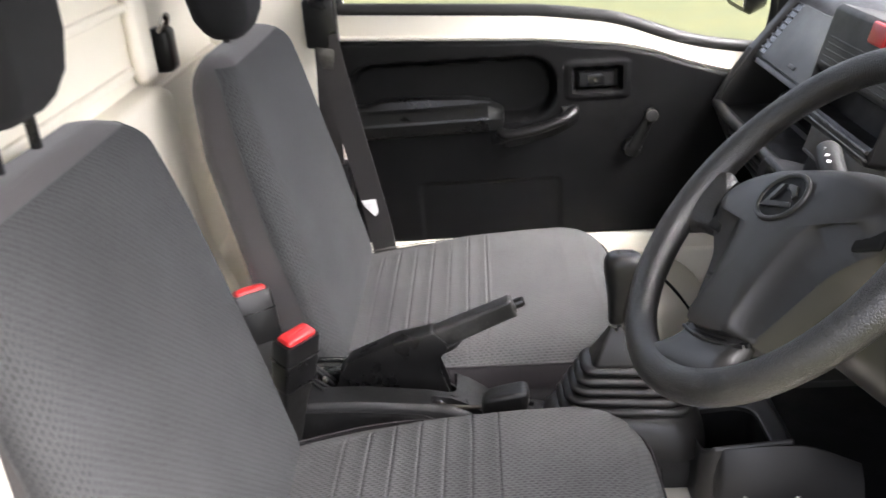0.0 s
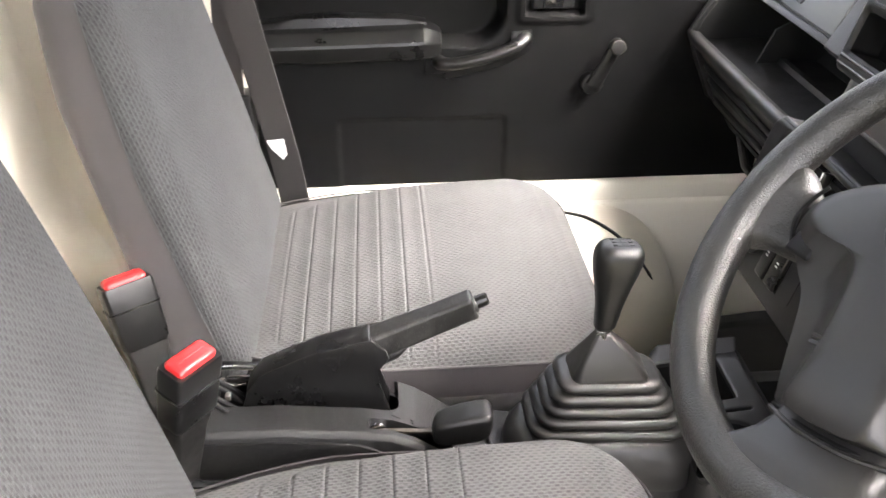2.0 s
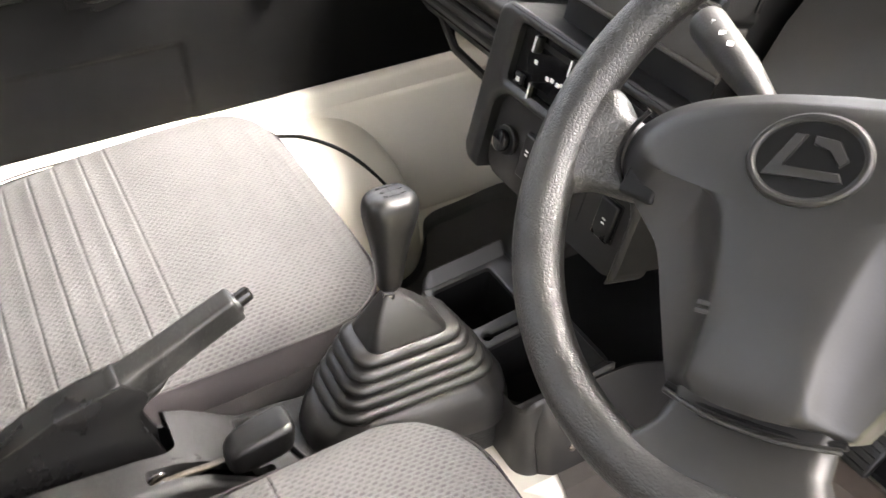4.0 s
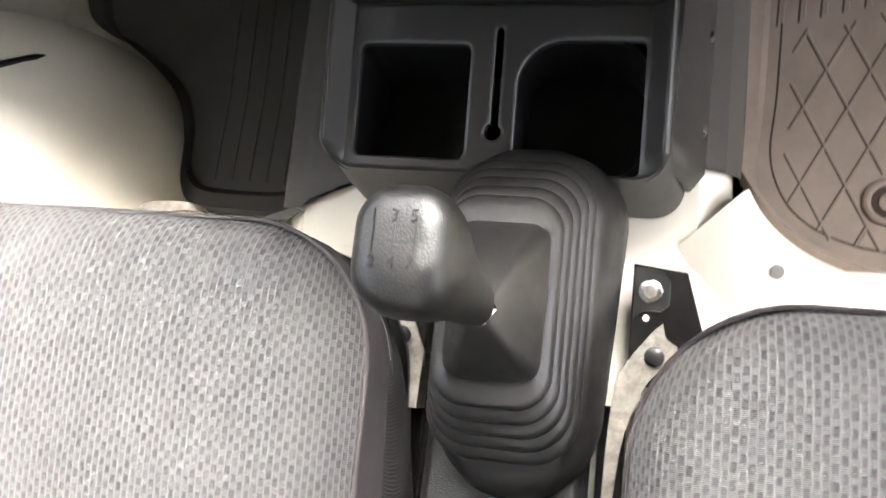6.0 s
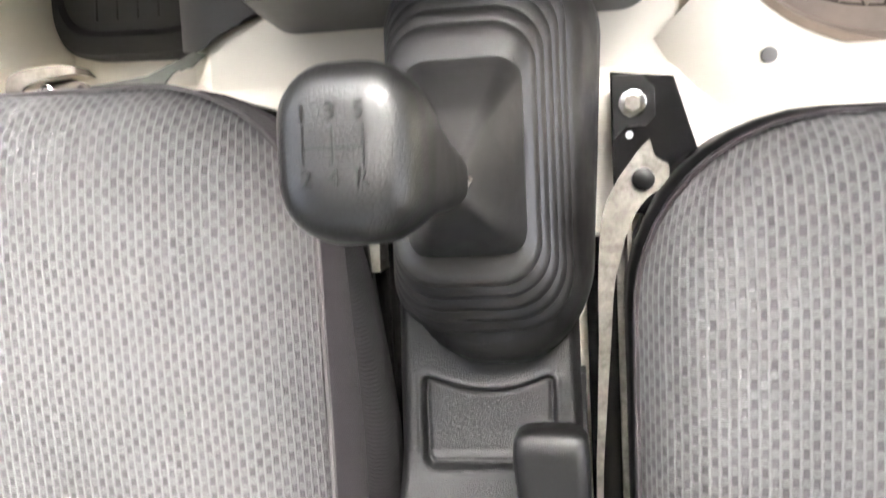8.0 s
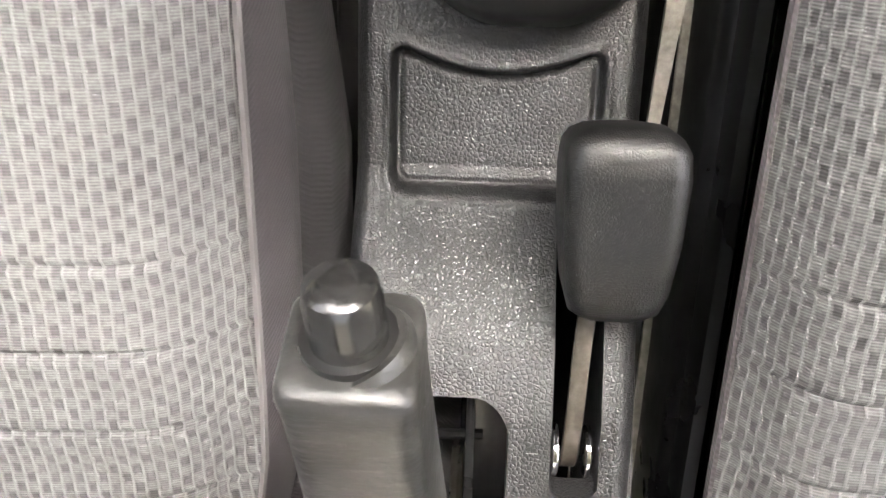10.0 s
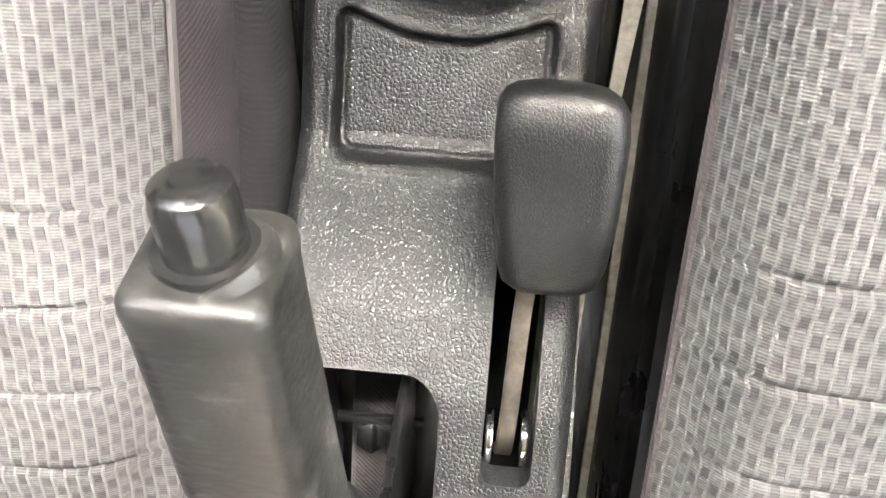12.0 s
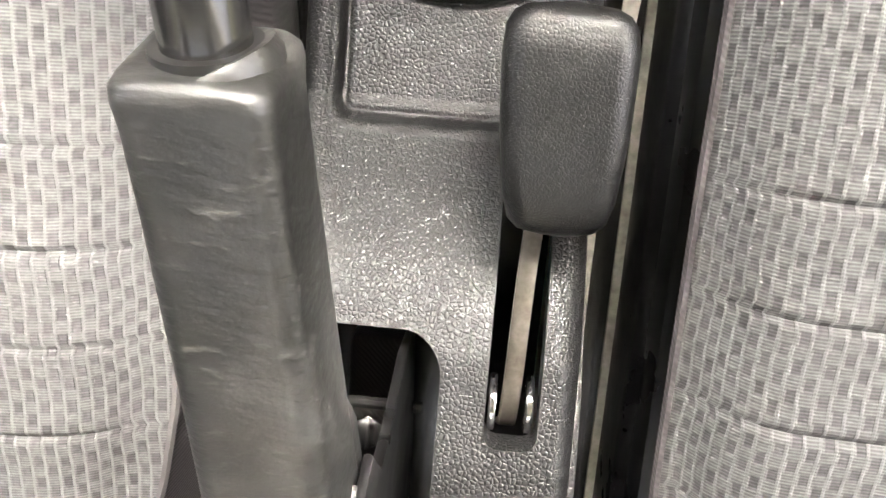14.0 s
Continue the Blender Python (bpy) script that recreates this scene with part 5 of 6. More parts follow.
buckle((0.082, -0.45, 0.02), (0.094, -0.424, 0.284), (0.072, -0.462, 0.10), -6, "driver belt buckle with red button on a black stalk")
buckle((-0.080, -0.50, 0.02), (-0.082, -0.530, 0.262), (-0.044, -0.500, 0.10), -6, "passenger belt buckle with red button on a black stalk")

# recliner levers beside the backrests
for x, y, z in ((-0.064, -0.430, 0.150), (0.074, -0.452, 0.100)):
    rl = thing("recliner_lever", (x, y, z - 0.01), "black bent steel recliner lever beside the backrest", "lever", "recliner levers")
    part("arm", tube(arc([(x, y - 0.05, z - 0.006), (x, y, z), (x + 0.002, y + 0.055, z - 0.004)], 5), 0.0065, 10, flat=0.6), M_GLOSS, rl)
    part("tip", tube([(x + 0.002, y + 0.050, z - 0.004), (x + 0.002, y + 0.066, z - 0.005)], [0.006, 0.005], 10), M_LATCH, rl)

# loose wiring and clamp behind the brake lever
wire = thing("wire_loom", (-0.02, -0.46, 0.10), "small black wires and silver clamps behind the brake", "wiring")
for i, (x, h) in enumerate(((-0.035, 0.016), (-0.022, 0.026), (-0.008, 0.014), (0.006, 0.022))):
    part("wire", tube(arc([(x, -0.475, 0.12), (x + 0.004, -0.455, 0.150 + h), (x + 0.010, -0.425, 0.148 + h * 0.4), (x + 0.004, -0.405, 0.13)], 6), 0.0028, 8), M_BLACK, wire)
for x, y in ((-0.030, -0.428), (-0.004, -0.418)):
    part("clamp", box(x - 0.004, x + 0.004, y - 0.003, y + 0.003, 0.150, 0.157, 0.001), M_STEEL, wire, "small steel clamp")

clip = arc([(-0.052, -0.430, 0.158), (-0.050, -0.405, 0.159), (-0.049, -0.368, 0.1545), (-0.047, -0.366, 0.1500), (-0.047, -0.378, 0.1475), (-0.048, -0.425, 0.1460)], 5)
part("spring_clip", tube(clip, 0.0013, 8), M_CHROME, wire, "bright steel spring clip")
part("spring_clip", tube(arc([(-0.046, -0.432, 0.142), (-0.040, -0.418, 0.139), (-0.034, -0.402, 0.146)], 4), 0.0013, 8), M_CHROME, wire)

# hook on the rear wall
hook = thing("coat_hook", (-0.32, RW, 0.54), "black plastic clip on the rear wall", "clip")
part("body", box(-0.342, -0.300, RW, RW + 0.035, 0.545, 0.615, 0.010), M_SMOOTH, hook)
part("loop", tube(arc([(-0.338, RW + 0.02, 0.608), (-0.330, RW + 0.03, 0.630), (-0.312, RW + 0.03, 0.630), (-0.304, RW + 0.02, 0.608)], 5), 0.004, 8), M_STEEL, hook)

# ---- dashboard ----
dash = thing("dashboard", (0, 0.5, 0.05), "dark grey plastic dashboard with open shelf and heater controls", "dashboard")
prof = [(0.290, 0.352), (0.292, 0.342), (0.305, 0.318), (0.318, 0.300), (0.332, 0.255), (0.345, 0.225), (0.40, 0.200), (0.84, 0.18), (0.84, 0.49), (0.62, 0.555), (0.46, 0.560), (0.430, 0.545),
        (0.352, 0.447), (0.350, 0.440), (0.356, 0.434), (0.372, 0.430), (0.46, 0.435), (0.47, 0.420), (0.455, 0.360), (0.44, 0.348), (0.306, 0.345), (0.300, 0.353), (0.295, 0.356)]
part("body", prism(prof, "x", -0.640, -0.145, 0.004), M_DASH, dash, "dark grey grained dash with a shelf", 30)
end = [(0.282, 0.352), (0.300, 0.308), (0.330, 0.240), (0.40, 0.19), (0.84, 0.17), (0.84, 0.50), (0.46, 0.572), (0.425, 0.552), (0.345, 0.452), (0.300, 0.382)]
part("end_cheek", prism(end, "x", -0.652, -0.622, 0.007, 3), M_DASH, dash, "", 40)
part("shelf_divider", prism([(0.345, 0.346), (0.455, 0.346), (0.455, 0.43), (0.385, 0.408), (0.366, 0.398)], "x", -0.505, -0.500, 0.001), M_DASH, dash)
part("shelf_rail", prism([(0.375, 0.345), (0.392, 0.345), (0.389, 0.354), (0.379, 0.354)], "x", -0.498, -0.15, 0.002), M_DASH, dash, "low ridge along the shelf floor")
LID = pose(0, 0.3535, 0.4505, 51.5, 0, 0)
part("lid", turned(prism([(-0.575, -0.004), (-0.304, -0.004), (-0.350, 0.112), (-0.575, 0.112)], "z", 0.0, 0.006, 0.0025), LID), M_GREYLID, dash, "light grey glovebox lid")
part("lid_frame", turned(prism([(-0.590, -0.017), (-0.296, -0.017), (-0.296, -0.007), (-0.590, -0.007)], "z", -0.002, 0.004, 0.002), LID), M_DASH, dash, "dark frame edge under the lid")
part("lid_latch", turned(box(-0.445, -0.417, 0.008, 0.015, 0.0058, 0.0085, 0.001), LID), M_DASH, dash)
part("stack_pillar", turned(prism([(-0.298, -0.020), (-0.220, -0.020), (-0.270, 0.135), (-0.342, 0.135)], "z", -0.010, 0.010, 0.005), LID), M_DASH, dash, "dark pillar between lid and centre stack")
for i in range(7):
    part("vent_slat", turned(box(-0.611, -0.585, 0.012 + i * 0.0135, 0.0155 + i * 0.0135, 0.0012, 0.0042, 0.0008, 1), pose(0, 0.3535, 0.4505, 51.5, 0, 0)), M_SMOOTH, dash)
part("vent_frame", turned(box(-0.618, -0.578, 0.004, 0.112, -0.012, 0.001), pose(0, 0.3535, 0.4505, 51.5, 0, 0)), M_GLOSS, dash)
lip = arc([(-0.638, 0.352, 0.452), (-0.641, 0.318, 0.400), (-0.636, 0.297, 0.362), (-0.615, 0.289, 0.349), (-0.40, 0.288, 0.348), (-0.150, 0.288, 0.348)], 6)
part("shelf_lip", tube(lip, 0.0105, 14), M_DASH, dash, "rounded shelf edge")
for yy, zz, rr in ((0.312, 0.300, 0.0045), (0.324, 0.276, 0.0060), (0.336, 0.246, 0.0045)):
    part("lower_ledge", tube(arc([(-0.630, yy + 0.012, zz + 0.004), (-0.600, yy, zz), (-0.40, yy - 0.002, zz), (-0.170, yy - 0.002, zz)], 4), rr, 10), M_DASH, dash, "moulded ledge under the shelf")
# lower crossbar under the shelf
part("lower_bar", prism([(0.352, 0.215), (0.365, 0.195), (0.40, 0.19), (0.40, 0.22)], "x", -0.60, -0.19, 0.003), M_DASH, dash)
part("lower_brace", tube([(-0.585, 0.365, 0.235), (-0.50, 0.36, 0.17), (-0.44, 0.40, 0.12)], 0.007, 8), M_DASH, dash)
for y, z in ((0.42, 0.16), (0.48, 0.13)):
    part("duct", tube([(-0.58, y, z + 0.03), (-0.2, y, z)], 0.022, 12), M_SMOOTH, dash)

# centre stack: leaning plate with switch panel, heater controls and an open slot
SL = 15.0
stack_m = pose(0, 0.193, 0.196, 90 - SL)   # plate plane: local x across, local y up the stack, local z towards the seats


def on_stack(bm):
    return turned(bm, stack_m)


stack = part("stack_core", on_stack(join(box(-0.188, 0.090, 0.030, 0.204, -0.16, -0.034), box(-0.132, 0.090, 0.2045, 0.44, -0.16, -0.034))), M_DASH, dash, "dark grey centre stack")


def plate_with_holes(x0, x1, y0, y1, z0, z1, holes, r, nx, ny):
    bm = bmesh.new()
    xs, ys = np.linspace(x0, x1, nx), np.linspace(y0, y1, ny)
    cell = {}
    cx, cy, hx, hy = (x0 + x1) / 2, (y0 + y1) / 2, (x1 - x0) / 2, (y1 - y0) / 2
    for j in range(ny - 1):
        for i in range(nx - 1):
            x, y = (xs[i] + xs[i + 1]) / 2, (ys[j] + ys[j + 1]) / 2
            if in_round(x, y, cx, cy, hx, hy, r) > 0 or any(in_round(x, y, *h) < 0 for h in holes):
                continue
            ks = ((j, i), (j, i + 1), (j + 1, i + 1), (j + 1, i))
            for k in ks:
                if k not in cell:
                    px, py = xs[k[1]], ys[k[0]]
                    d = min(-in_round(px, py, cx, cy, hx, hy, r), min((in_round(px, py, *h) for h in holes), default=1))
                    cell[k] = bm.verts.new((px, py, z1 - 0.005 * (1 - min(max(d, 0) / 0.008, 1)) ** 2))
            bm.faces.new([cell[k] for k in ks])
    snap_rim(bm, [lambda x, y: in_round(x, y, cx, cy, hx, hy, r)] + [(lambda x, y, h=h: in_round(x, y, *h)) for h in holes], 0.003)
    rim = [e for e in bm.edges if len(e.link_faces) == 1]
    res = bmesh.ops.extrude_edge_only(bm, edges=rim)
    for v in [g for g in res["geom"] if isinstance(g, bmesh.types.BMVert)]:
        v.co.z = z0
    return bm


LOWER = [(-0.040, 0.055, 0.124, 0.061, 0.030), (-0.036, 0.162, 0.118, 0.0335, 0.008)]
part("bezel", on_stack(plate_with_holes(-0.194, 0.094, 0.012, 0.208, -0.040, 0.006, LOWER, 0.022, 150, 110)), M_DASH, stack, "dark grey bezel round the controls", 40)
part("top_edge", on_stack(tube([(-0.176, 0.2045, 0.000), (0.090, 0.2045, 0.000)], 0.0045, 10)), M_DASH, stack, "rounded top edge of the bezel")
part("surround", on_stack(plate_with_holes(-0.136, 0.096, 0.286, 0.44, -0.040, 0.006, [(-0.016, 0.331, 0.108, 0.0225, 0.005)], 0.010, 130, 90)), M_DASH, stack, "dark grey surround of the open slot", 40)
part("slot_edge", on_stack(tube([(-0.126, 0.3035, 0.0065), (0.092, 0.3035, 0.0065)], 0.0026, 8)), M_LATCH, stack, "silver edge under the open slot")
part("slot_edge", on_stack(tube([(-0.130, 0.2945, 0.0050), (0.094, 0.2945, 0.0050)], 0.0018, 8)), M_LATCH, stack)
part("apron", on_stack(box(-0.134, 0.094, 0.242, 0.288, -0.040, -0.022, 0.003)), M_KNEE, stack, "grey apron under the open slot")
part("apron_edge", on_stack(tube([(-0.134, 0.240, -0.026), (0.094, 0.240, -0.026)], 0.0038, 10)), M_KNEE, stack)
# black backing paints the shade of the gap above the bezel
part("recess", on_stack(box(-0.130, 0.088, 0.209, 0.2375, -0.036, -0.0325)), M_BLACK, stack, "black backing for the shade above the bezel")
pan = rrect(-0.040, 0.067, 0.126, 0.055, 0.024, 6)
panel = part("switch_panel", on_stack(loft([[(-0.04 + (x + 0.04) * k, 0.067 + (y - 0.067) * k, z) for x, y in pan] for k, z in ((0.97, -0.15), (0.97, -0.034), (1.0, -0.026), (1.0, -0.016), (0.985, -0.0115), (0.3, -0.0110))])), M_DASH, dash, "dark grey switch panel", 40)
part("lighter_socket", on_stack(disc((-0.133, 0.062, -0.012), (0, 0, 1), 0.0180, 0.008, 28, 0.003)), M_SMOOTH, panel, "round black power socket")
part("lighter_knob", on_stack(disc((-0.133, 0.062, -0.004), (0, 0, 1), 0.0130, 0.010, 24, 0.003)), M_GLOSS, panel)
for x0, x1, y0, y1 in ((-0.1010, -0.0800, 0.036, 0.088), (-0.0760, -0.0520, 0.037, 0.092), (0.0345, 0.0615, 0.047, 0.090)):
    part("switch_frame", on_stack(box(x0 - 0.0012, x1 + 0.0012, y0 - 0.0012, y1 + 0.0012, -0.014, -0.0104, 0.0006, 1)), M_BLACK, panel)
    part("switch", on_stack(box(x0, x1, y0, y1, -0.012, -0.0045, 0.0025)), M_SMOOTH, panel, "black rocker switch with white marks")
    for k in range(2):
        part("mark", on_stack(box((x0 + x1) / 2 - 0.0026, (x0 + x1) / 2 + 0.0026, 0.0645 + k * 0.0044, 0.0662 + k * 0.0044, -0.0047, -0.0041)), M_TAG, panel)
for x in (-0.021, 0.0075):
    part("blank_groove", on_stack(box(x - 0.0007, x + 0.0007, 0.041, 0.088, -0.0125, -0.0106)), M_BLACK, panel)
heat = part("heater_panel", on_stack(box(-0.156, 0.086, 0.124, 0.199, -0.034, -0.008, 0.002)), M_GLOSS, dash, "gloss black heater control panel")
for y in (0.131, 0.1795):
    part("heater_slot", on_stack(box(-0.122, 0.070, y, y + 0.006, -0.0082, -0.0072)), M_BLACK, heat)
for x, y in ((-0.109, 0.134), (-0.054, 0.134), (-0.057, 0.1825), (-0.120, 0.1825)):
    part("slider", on_stack(box(x - 0.004, x + 0.004, y - 0.0095, y + 0.0095, -0.008, 0.004, 0.003)), M_SMOOTH, heat, "black slider with a white line")
    part("slider_line", on_stack(box(x - 0.001, x + 0.001, y - 0.0085, y + 0.0085, 0.0038, 0.0046)), M_TAG, heat)
for x0, x1, h0, h1, material in ((-0.040, -0.003, 0.0085, 0.0050, M_BLUE), (-0.002, 0.042, 0.0050, 0.0095, M_RED)):
    part("scale_band", on_stack(prism([(x0, 0.1515), (x1, 0.1515), (x1, 0.1515 + h1), (x0, 0.1515 + h0)], "z", -0.0082, -0.0074)), material, heat)
for x, y in ((-0.098, 0.153), (-0.090, 0.1545), (-0.080, 0.154), (-0.073, 0.156), (-0.058, 0.1545), (-0.0285, 0.1645), (-0.0075, 0.165), (0.0155, 0.167), (0.027, 0.167), (0.042, 0.167), (-0.123, 0.161)):
    part("mark", on_stack(box(x - 0.0028, x + 0.0028, y - 0.0022, y + 0.0022, -0.0082, -0.0074)), M_TAG, heat)
part("button", on_stack(box(-0.147, -0.132, 0.127, 0.141, -0.008, -0.003, 0.002)), M_SMOOTH, heat)
part("mark", on_stack(box(-0.142, -0.136, 0.132, 0.137, -0.0032, -0.0024)), M_TAG, heat)
# shallow slot blackened at its back to paint the shade of a deep one
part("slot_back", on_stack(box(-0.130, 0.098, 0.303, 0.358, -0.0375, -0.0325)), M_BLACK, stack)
for i in range(5):
    part("ridge", on_stack(box(-0.115, 0.08, 0.362 + i * 0.0085, 0.3655 + i * 0.0085, 0.005, 0.0072, 0.0006, 1)), M_DASH, stack)
part("hazard_switch", on_stack(box(-0.004, 0.038, 0.412, 0.438, 0.004, 0.012, 0.003)), M_RED, stack, "red hazard warning switch")

# driver side of the dash, knee panel and instrument hood
knee = [(0.345, 0.190), (0.290, 0.205), (0.262, 0.25), (0.270, 0.36), (0.33, 0.47), (0.40, 0.55), (0.84, 0.50), (0.84, 0.19)]
part("knee_panel", prism(knee, "x", 0.106, 0.645, 0.006), M_KNEE, dash, "mid grey knee panel", 30)
hood = [(0.330, 0.52), (0.318, 0.60), (0.335, 0.632), (0.40, 0.648), (0.52, 0.62), (0.52, 0.50)]
part("instrument_hood", prism(hood, "x", 0.19, 0.50, 0.012, 3), M_DASH, dash, "", 40)
part("dash_top", prism([(0.36, 0.56), (0.40, 0.585), (0.55, 0.580), (0.84, 0.50), (0.84, 0.48), (0.40, 0.54)], "x", -0.15, 0.645, 0.006), M_DASH, dash, "", 30)

# ---- steering wheel ----
WC, WT, WR = Vector((0.343, 0.089, 0.524)), 43.0, 0.173
wn3 = Vector((0, -math.cos(radians(WT)), math.sin(radians(WT))))
ROT = radians(24)
wu = Vector((1, 0, 0)) * math.cos(ROT) + Vector((0, math.sin(radians(WT)), math.cos(radians(WT)))) * math.sin(ROT)
wv = Vector((0, math.sin(radians(WT)), math.cos(radians(WT)))) * math.cos(ROT) - Vector((1, 0, 0)) * math.sin(ROT)
wheel_m = Matrix(((wu.x, wv.x, wn3.x, WC.x), (wu.y, wv.y, wn3.y, WC.y), (wu.z, wv.z, wn3.z, WC.z), (0, 0, 0, 1)))
sw = thing("steering_wheel", WC, "black plastic three-spoke steering wheel, turned a little off centre", "steering wheel")


def on_wheel(bm):
    return turned(bm, wheel_m)


rim = bmesh.new()
vs = []
NR, NT = 120, 20
for i in range(NR):
    a = 2 * math.pi * i / NR
    fat = 0.0162 + 0.0015 * max(math.cos(a * 2), 0)
    ring = []
    for k in range(NT):
        b = 2 * math.pi * k / NT
        rr = WR + fat * math.cos(b)
        ring.append(rim.verts.new((rr * math.cos(a), rr * math.sin(a), 0.92 * fat * math.sin(b))))
    vs.append(ring)
for i in range(NR):
    for k in range(NT):
        rim.faces.new((vs[i][k], vs[(i + 1) % NR][k], vs[(i + 1) % NR][(k + 1) % NT], vs[i][(k + 1) % NT]))
M_RIM = pebble("pebbled wheel plastic", (0.0062, 0.0059, 0.0055), (0.0105, 0.0097, 0.0087), 0.39, 390, 0.00024, 0.85, 0.7, 0.80)
M_PAD = surface("satin black pad plastic", (0.0080, 0.0077, 0.0073), (0.0108, 0.0103, 0.0098), 0.46, spec=0.55, rough_var=0.05, grain=0.15, grain_scale=900, dist=0.0002)
part("rim", on_wheel(rim), M_RIM, sw, "grained black plastic rim", 80)


def spoke(pts, z0, z1):
    """A spoke from pad to rim: sections of (x, y, half width, half thickness), swept flat."""
    rings = []
    P = [Vector((x, y, 0)) for x, y, w, t in pts]
    for i, (x, y, w, t) in enumerate(pts):
        d = (P[min(i + 1, len(P) - 1)] - P[max(i - 1, 0)]).normalized()
        n = Vector((-d.y, d.x, 0))
        s = i / (len(pts) - 1)
        z = z0 + (z1 - z0) * s * s * (3 - 2 * s)
        rings.append([P[i] + n * a + Vector((0, 0, z + b)) for a, b in rrect(0, 0, w, t, min(w, t) * 0.85, 6)])
    return loft(rings)


def flared(pts, steps=4):
    """Extra sections between the given ones, so that a spoke swells smoothly into the rim."""
    out = []
    for a, b in zip(pts, pts[1:]):
        out += [tuple(u + (v - u) * k / steps for u, v in zip(a, b)) for k in range(steps)]
    return out + [pts[-1]]


for sg in (-1, 1):
    part("spoke", on_wheel(spoke(flared([(sg * 0.100, 0.010, 0.025, 0.010), (sg * 0.128, 0.010, 0.0245, 0.0115), (sg * 0.143, 0.013, 0.0275, 0.0125), (sg * 0.154, 0.016, 0.037, 0.0125), (sg * 0.162, 0.017, 0.043, 0.009), (sg * 0.167, 0.017, 0.048, 0.004)]), -0.026, 0.000)), M_RIM, sw, "grained black spoke", 70)
low = part("spoke", on_wheel(spoke(flared([(0.0, -0.100, 0.046, 0.008), (0.0, -0.122, 0.045, 0.010), (0.0, -0.136, 0.047, 0.0115), (0.0, -0.149, 0.056, 0.012), (0.0, -0.158, 0.070, 0.009), (0.0, -0.164, 0.082, 0.004)]), -0.016, 0.001)), M_PAD, sw, "satin black lower spoke", 70)
for sg in (-1, 1):
    part("spoke_rib", on_wheel(tube(arc([(sg * 0.036, -0.119, -0.008), (sg * 0.037, -0.130, -0.004), (sg * 0.042, -0.141, 0.000), (sg * 0.052, -0.152, 0.004)], 5), [0.0022] * 5 + [0.0028] * 5 + [0.0026] * 5 + [0.0016], 12)), M_PAD, low, "smooth worn rib")

PAD_EDGE = [(0.0, 0.062), (0.045, 0.060), (0.087, 0.053), (0.113, 0.042), (0.128, 0.027), (0.130, 0.008), (0.120, -0.010), (0.101, -0.028), (0.085, -0.045), (0.069, -0.080), (0.055, -0.110), (0.048, -0.117), (0.020, -0.121), (0.0, -0.1215)]
PAD_FOOT = [(0.0, 0.058), (0.044, 0.056), (0.085, 0.049), (0.109, 0.038), (0.123, 0.024), (0.124, 0.006), (0.112, -0.010), (0.086, -0.025), (0.0625, -0.044), (0.050, -0.080), (0.0445, -0.108), (0.0425, -0.114), (0.018, -0.118), (0.0, -0.1185)]
PAD_CREST = [(0.0, 0.049), (0.042, 0.047), (0.079, 0.040), (0.100, 0.031), (0.109, 0.021), (0.108, 0.010), (0.096, 0.001), (0.066, -0.004), (0.045, -0.021), (0.0345, -0.070), (0.0335, -0.100), (0.032, -0.113), (0.016, -0.117), (0.0, -0.1175)]


def pad_ring(half, k, z, sag=0.0):
    """A full, smoothed outline of the horn pad from its right half, drawn in by k towards its middle."""
    fine = arc([(x, y, 0) for x, y in half], 4)
    full = [(p.x, p.y) for p in fine] + [(-p.x, p.y) for p in fine[::-1][1:-1]]
    return [(x * k, -0.02 + (y + 0.02) * k, z - sag * max(0.0, abs(x) - 0.05)) for x, y in full]


pad = loft([pad_ring(PAD_EDGE, 0.96, -0.040), pad_ring(PAD_EDGE, 1.0, -0.012, 0.01), pad_ring(PAD_EDGE, 0.985, -0.0085, 0.01), pad_ring(PAD_FOOT, 1.0, -0.0055, 0.02), pad_ring(PAD_CREST, 1.02, 0.0055, 0.04), pad_ring(PAD_CREST, 0.97, 0.0085, 0.05), pad_ring(PAD_CREST, 0.88, 0.0103, 0.05), pad_ring(PAD_CREST, 0.6, 0.0118, 0.04), pad_ring(PAD_CREST, 0.25, 0.0122), pad_ring(PAD_CREST, 0.02, 0.0122)])
hp = part("horn_pad", on_wheel(pad), M_PAD, sw, "satin black horn pad with a raised middle", 50)
part("foot_groove", on_wheel(tube(arc([(-0.050, -0.117, -0.010), (-0.02, -0.1225, -0.006), (0.02, -0.1225, -0.006), (0.050, -0.117, -0.010)], 5), 0.0024, 8)), M_BLACK, hp, "dark joint above the lower spoke")
part("foot_lip", on_wheel(tube(arc([(-0.049, -0.1205, -0.0065), (-0.02, -0.1260, -0.0025), (0.02, -0.1260, -0.0025), (0.049, -0.1205, -0.0065)], 5), 0.0018, 8)), M_RIM, hp)
for sg in (-1, 1):
    part("side_groove", on_wheel(tube(arc([(sg * 0.118, 0.040, -0.004), (sg * 0.1285, 0.026, -0.006), (sg * 0.131, 0.008, -0.0075), (sg * 0.122, -0.010, -0.010)], 5), 0.0016, 8)), M_BLACK, hp)
    # flush black patch paints the shade of a hollow between spoke and pad
    part("thumb_recess", on_wheel(turned(box(-0.014, 0.014, -0.013, 0.013, -0.004, 0.0015, 0.0028), pose(sg * 0.106, -0.004, -0.0046, 0, sg * 3, sg * 12))), M_BLACK, hp, "dark patch for the shade of the thumb hollow")
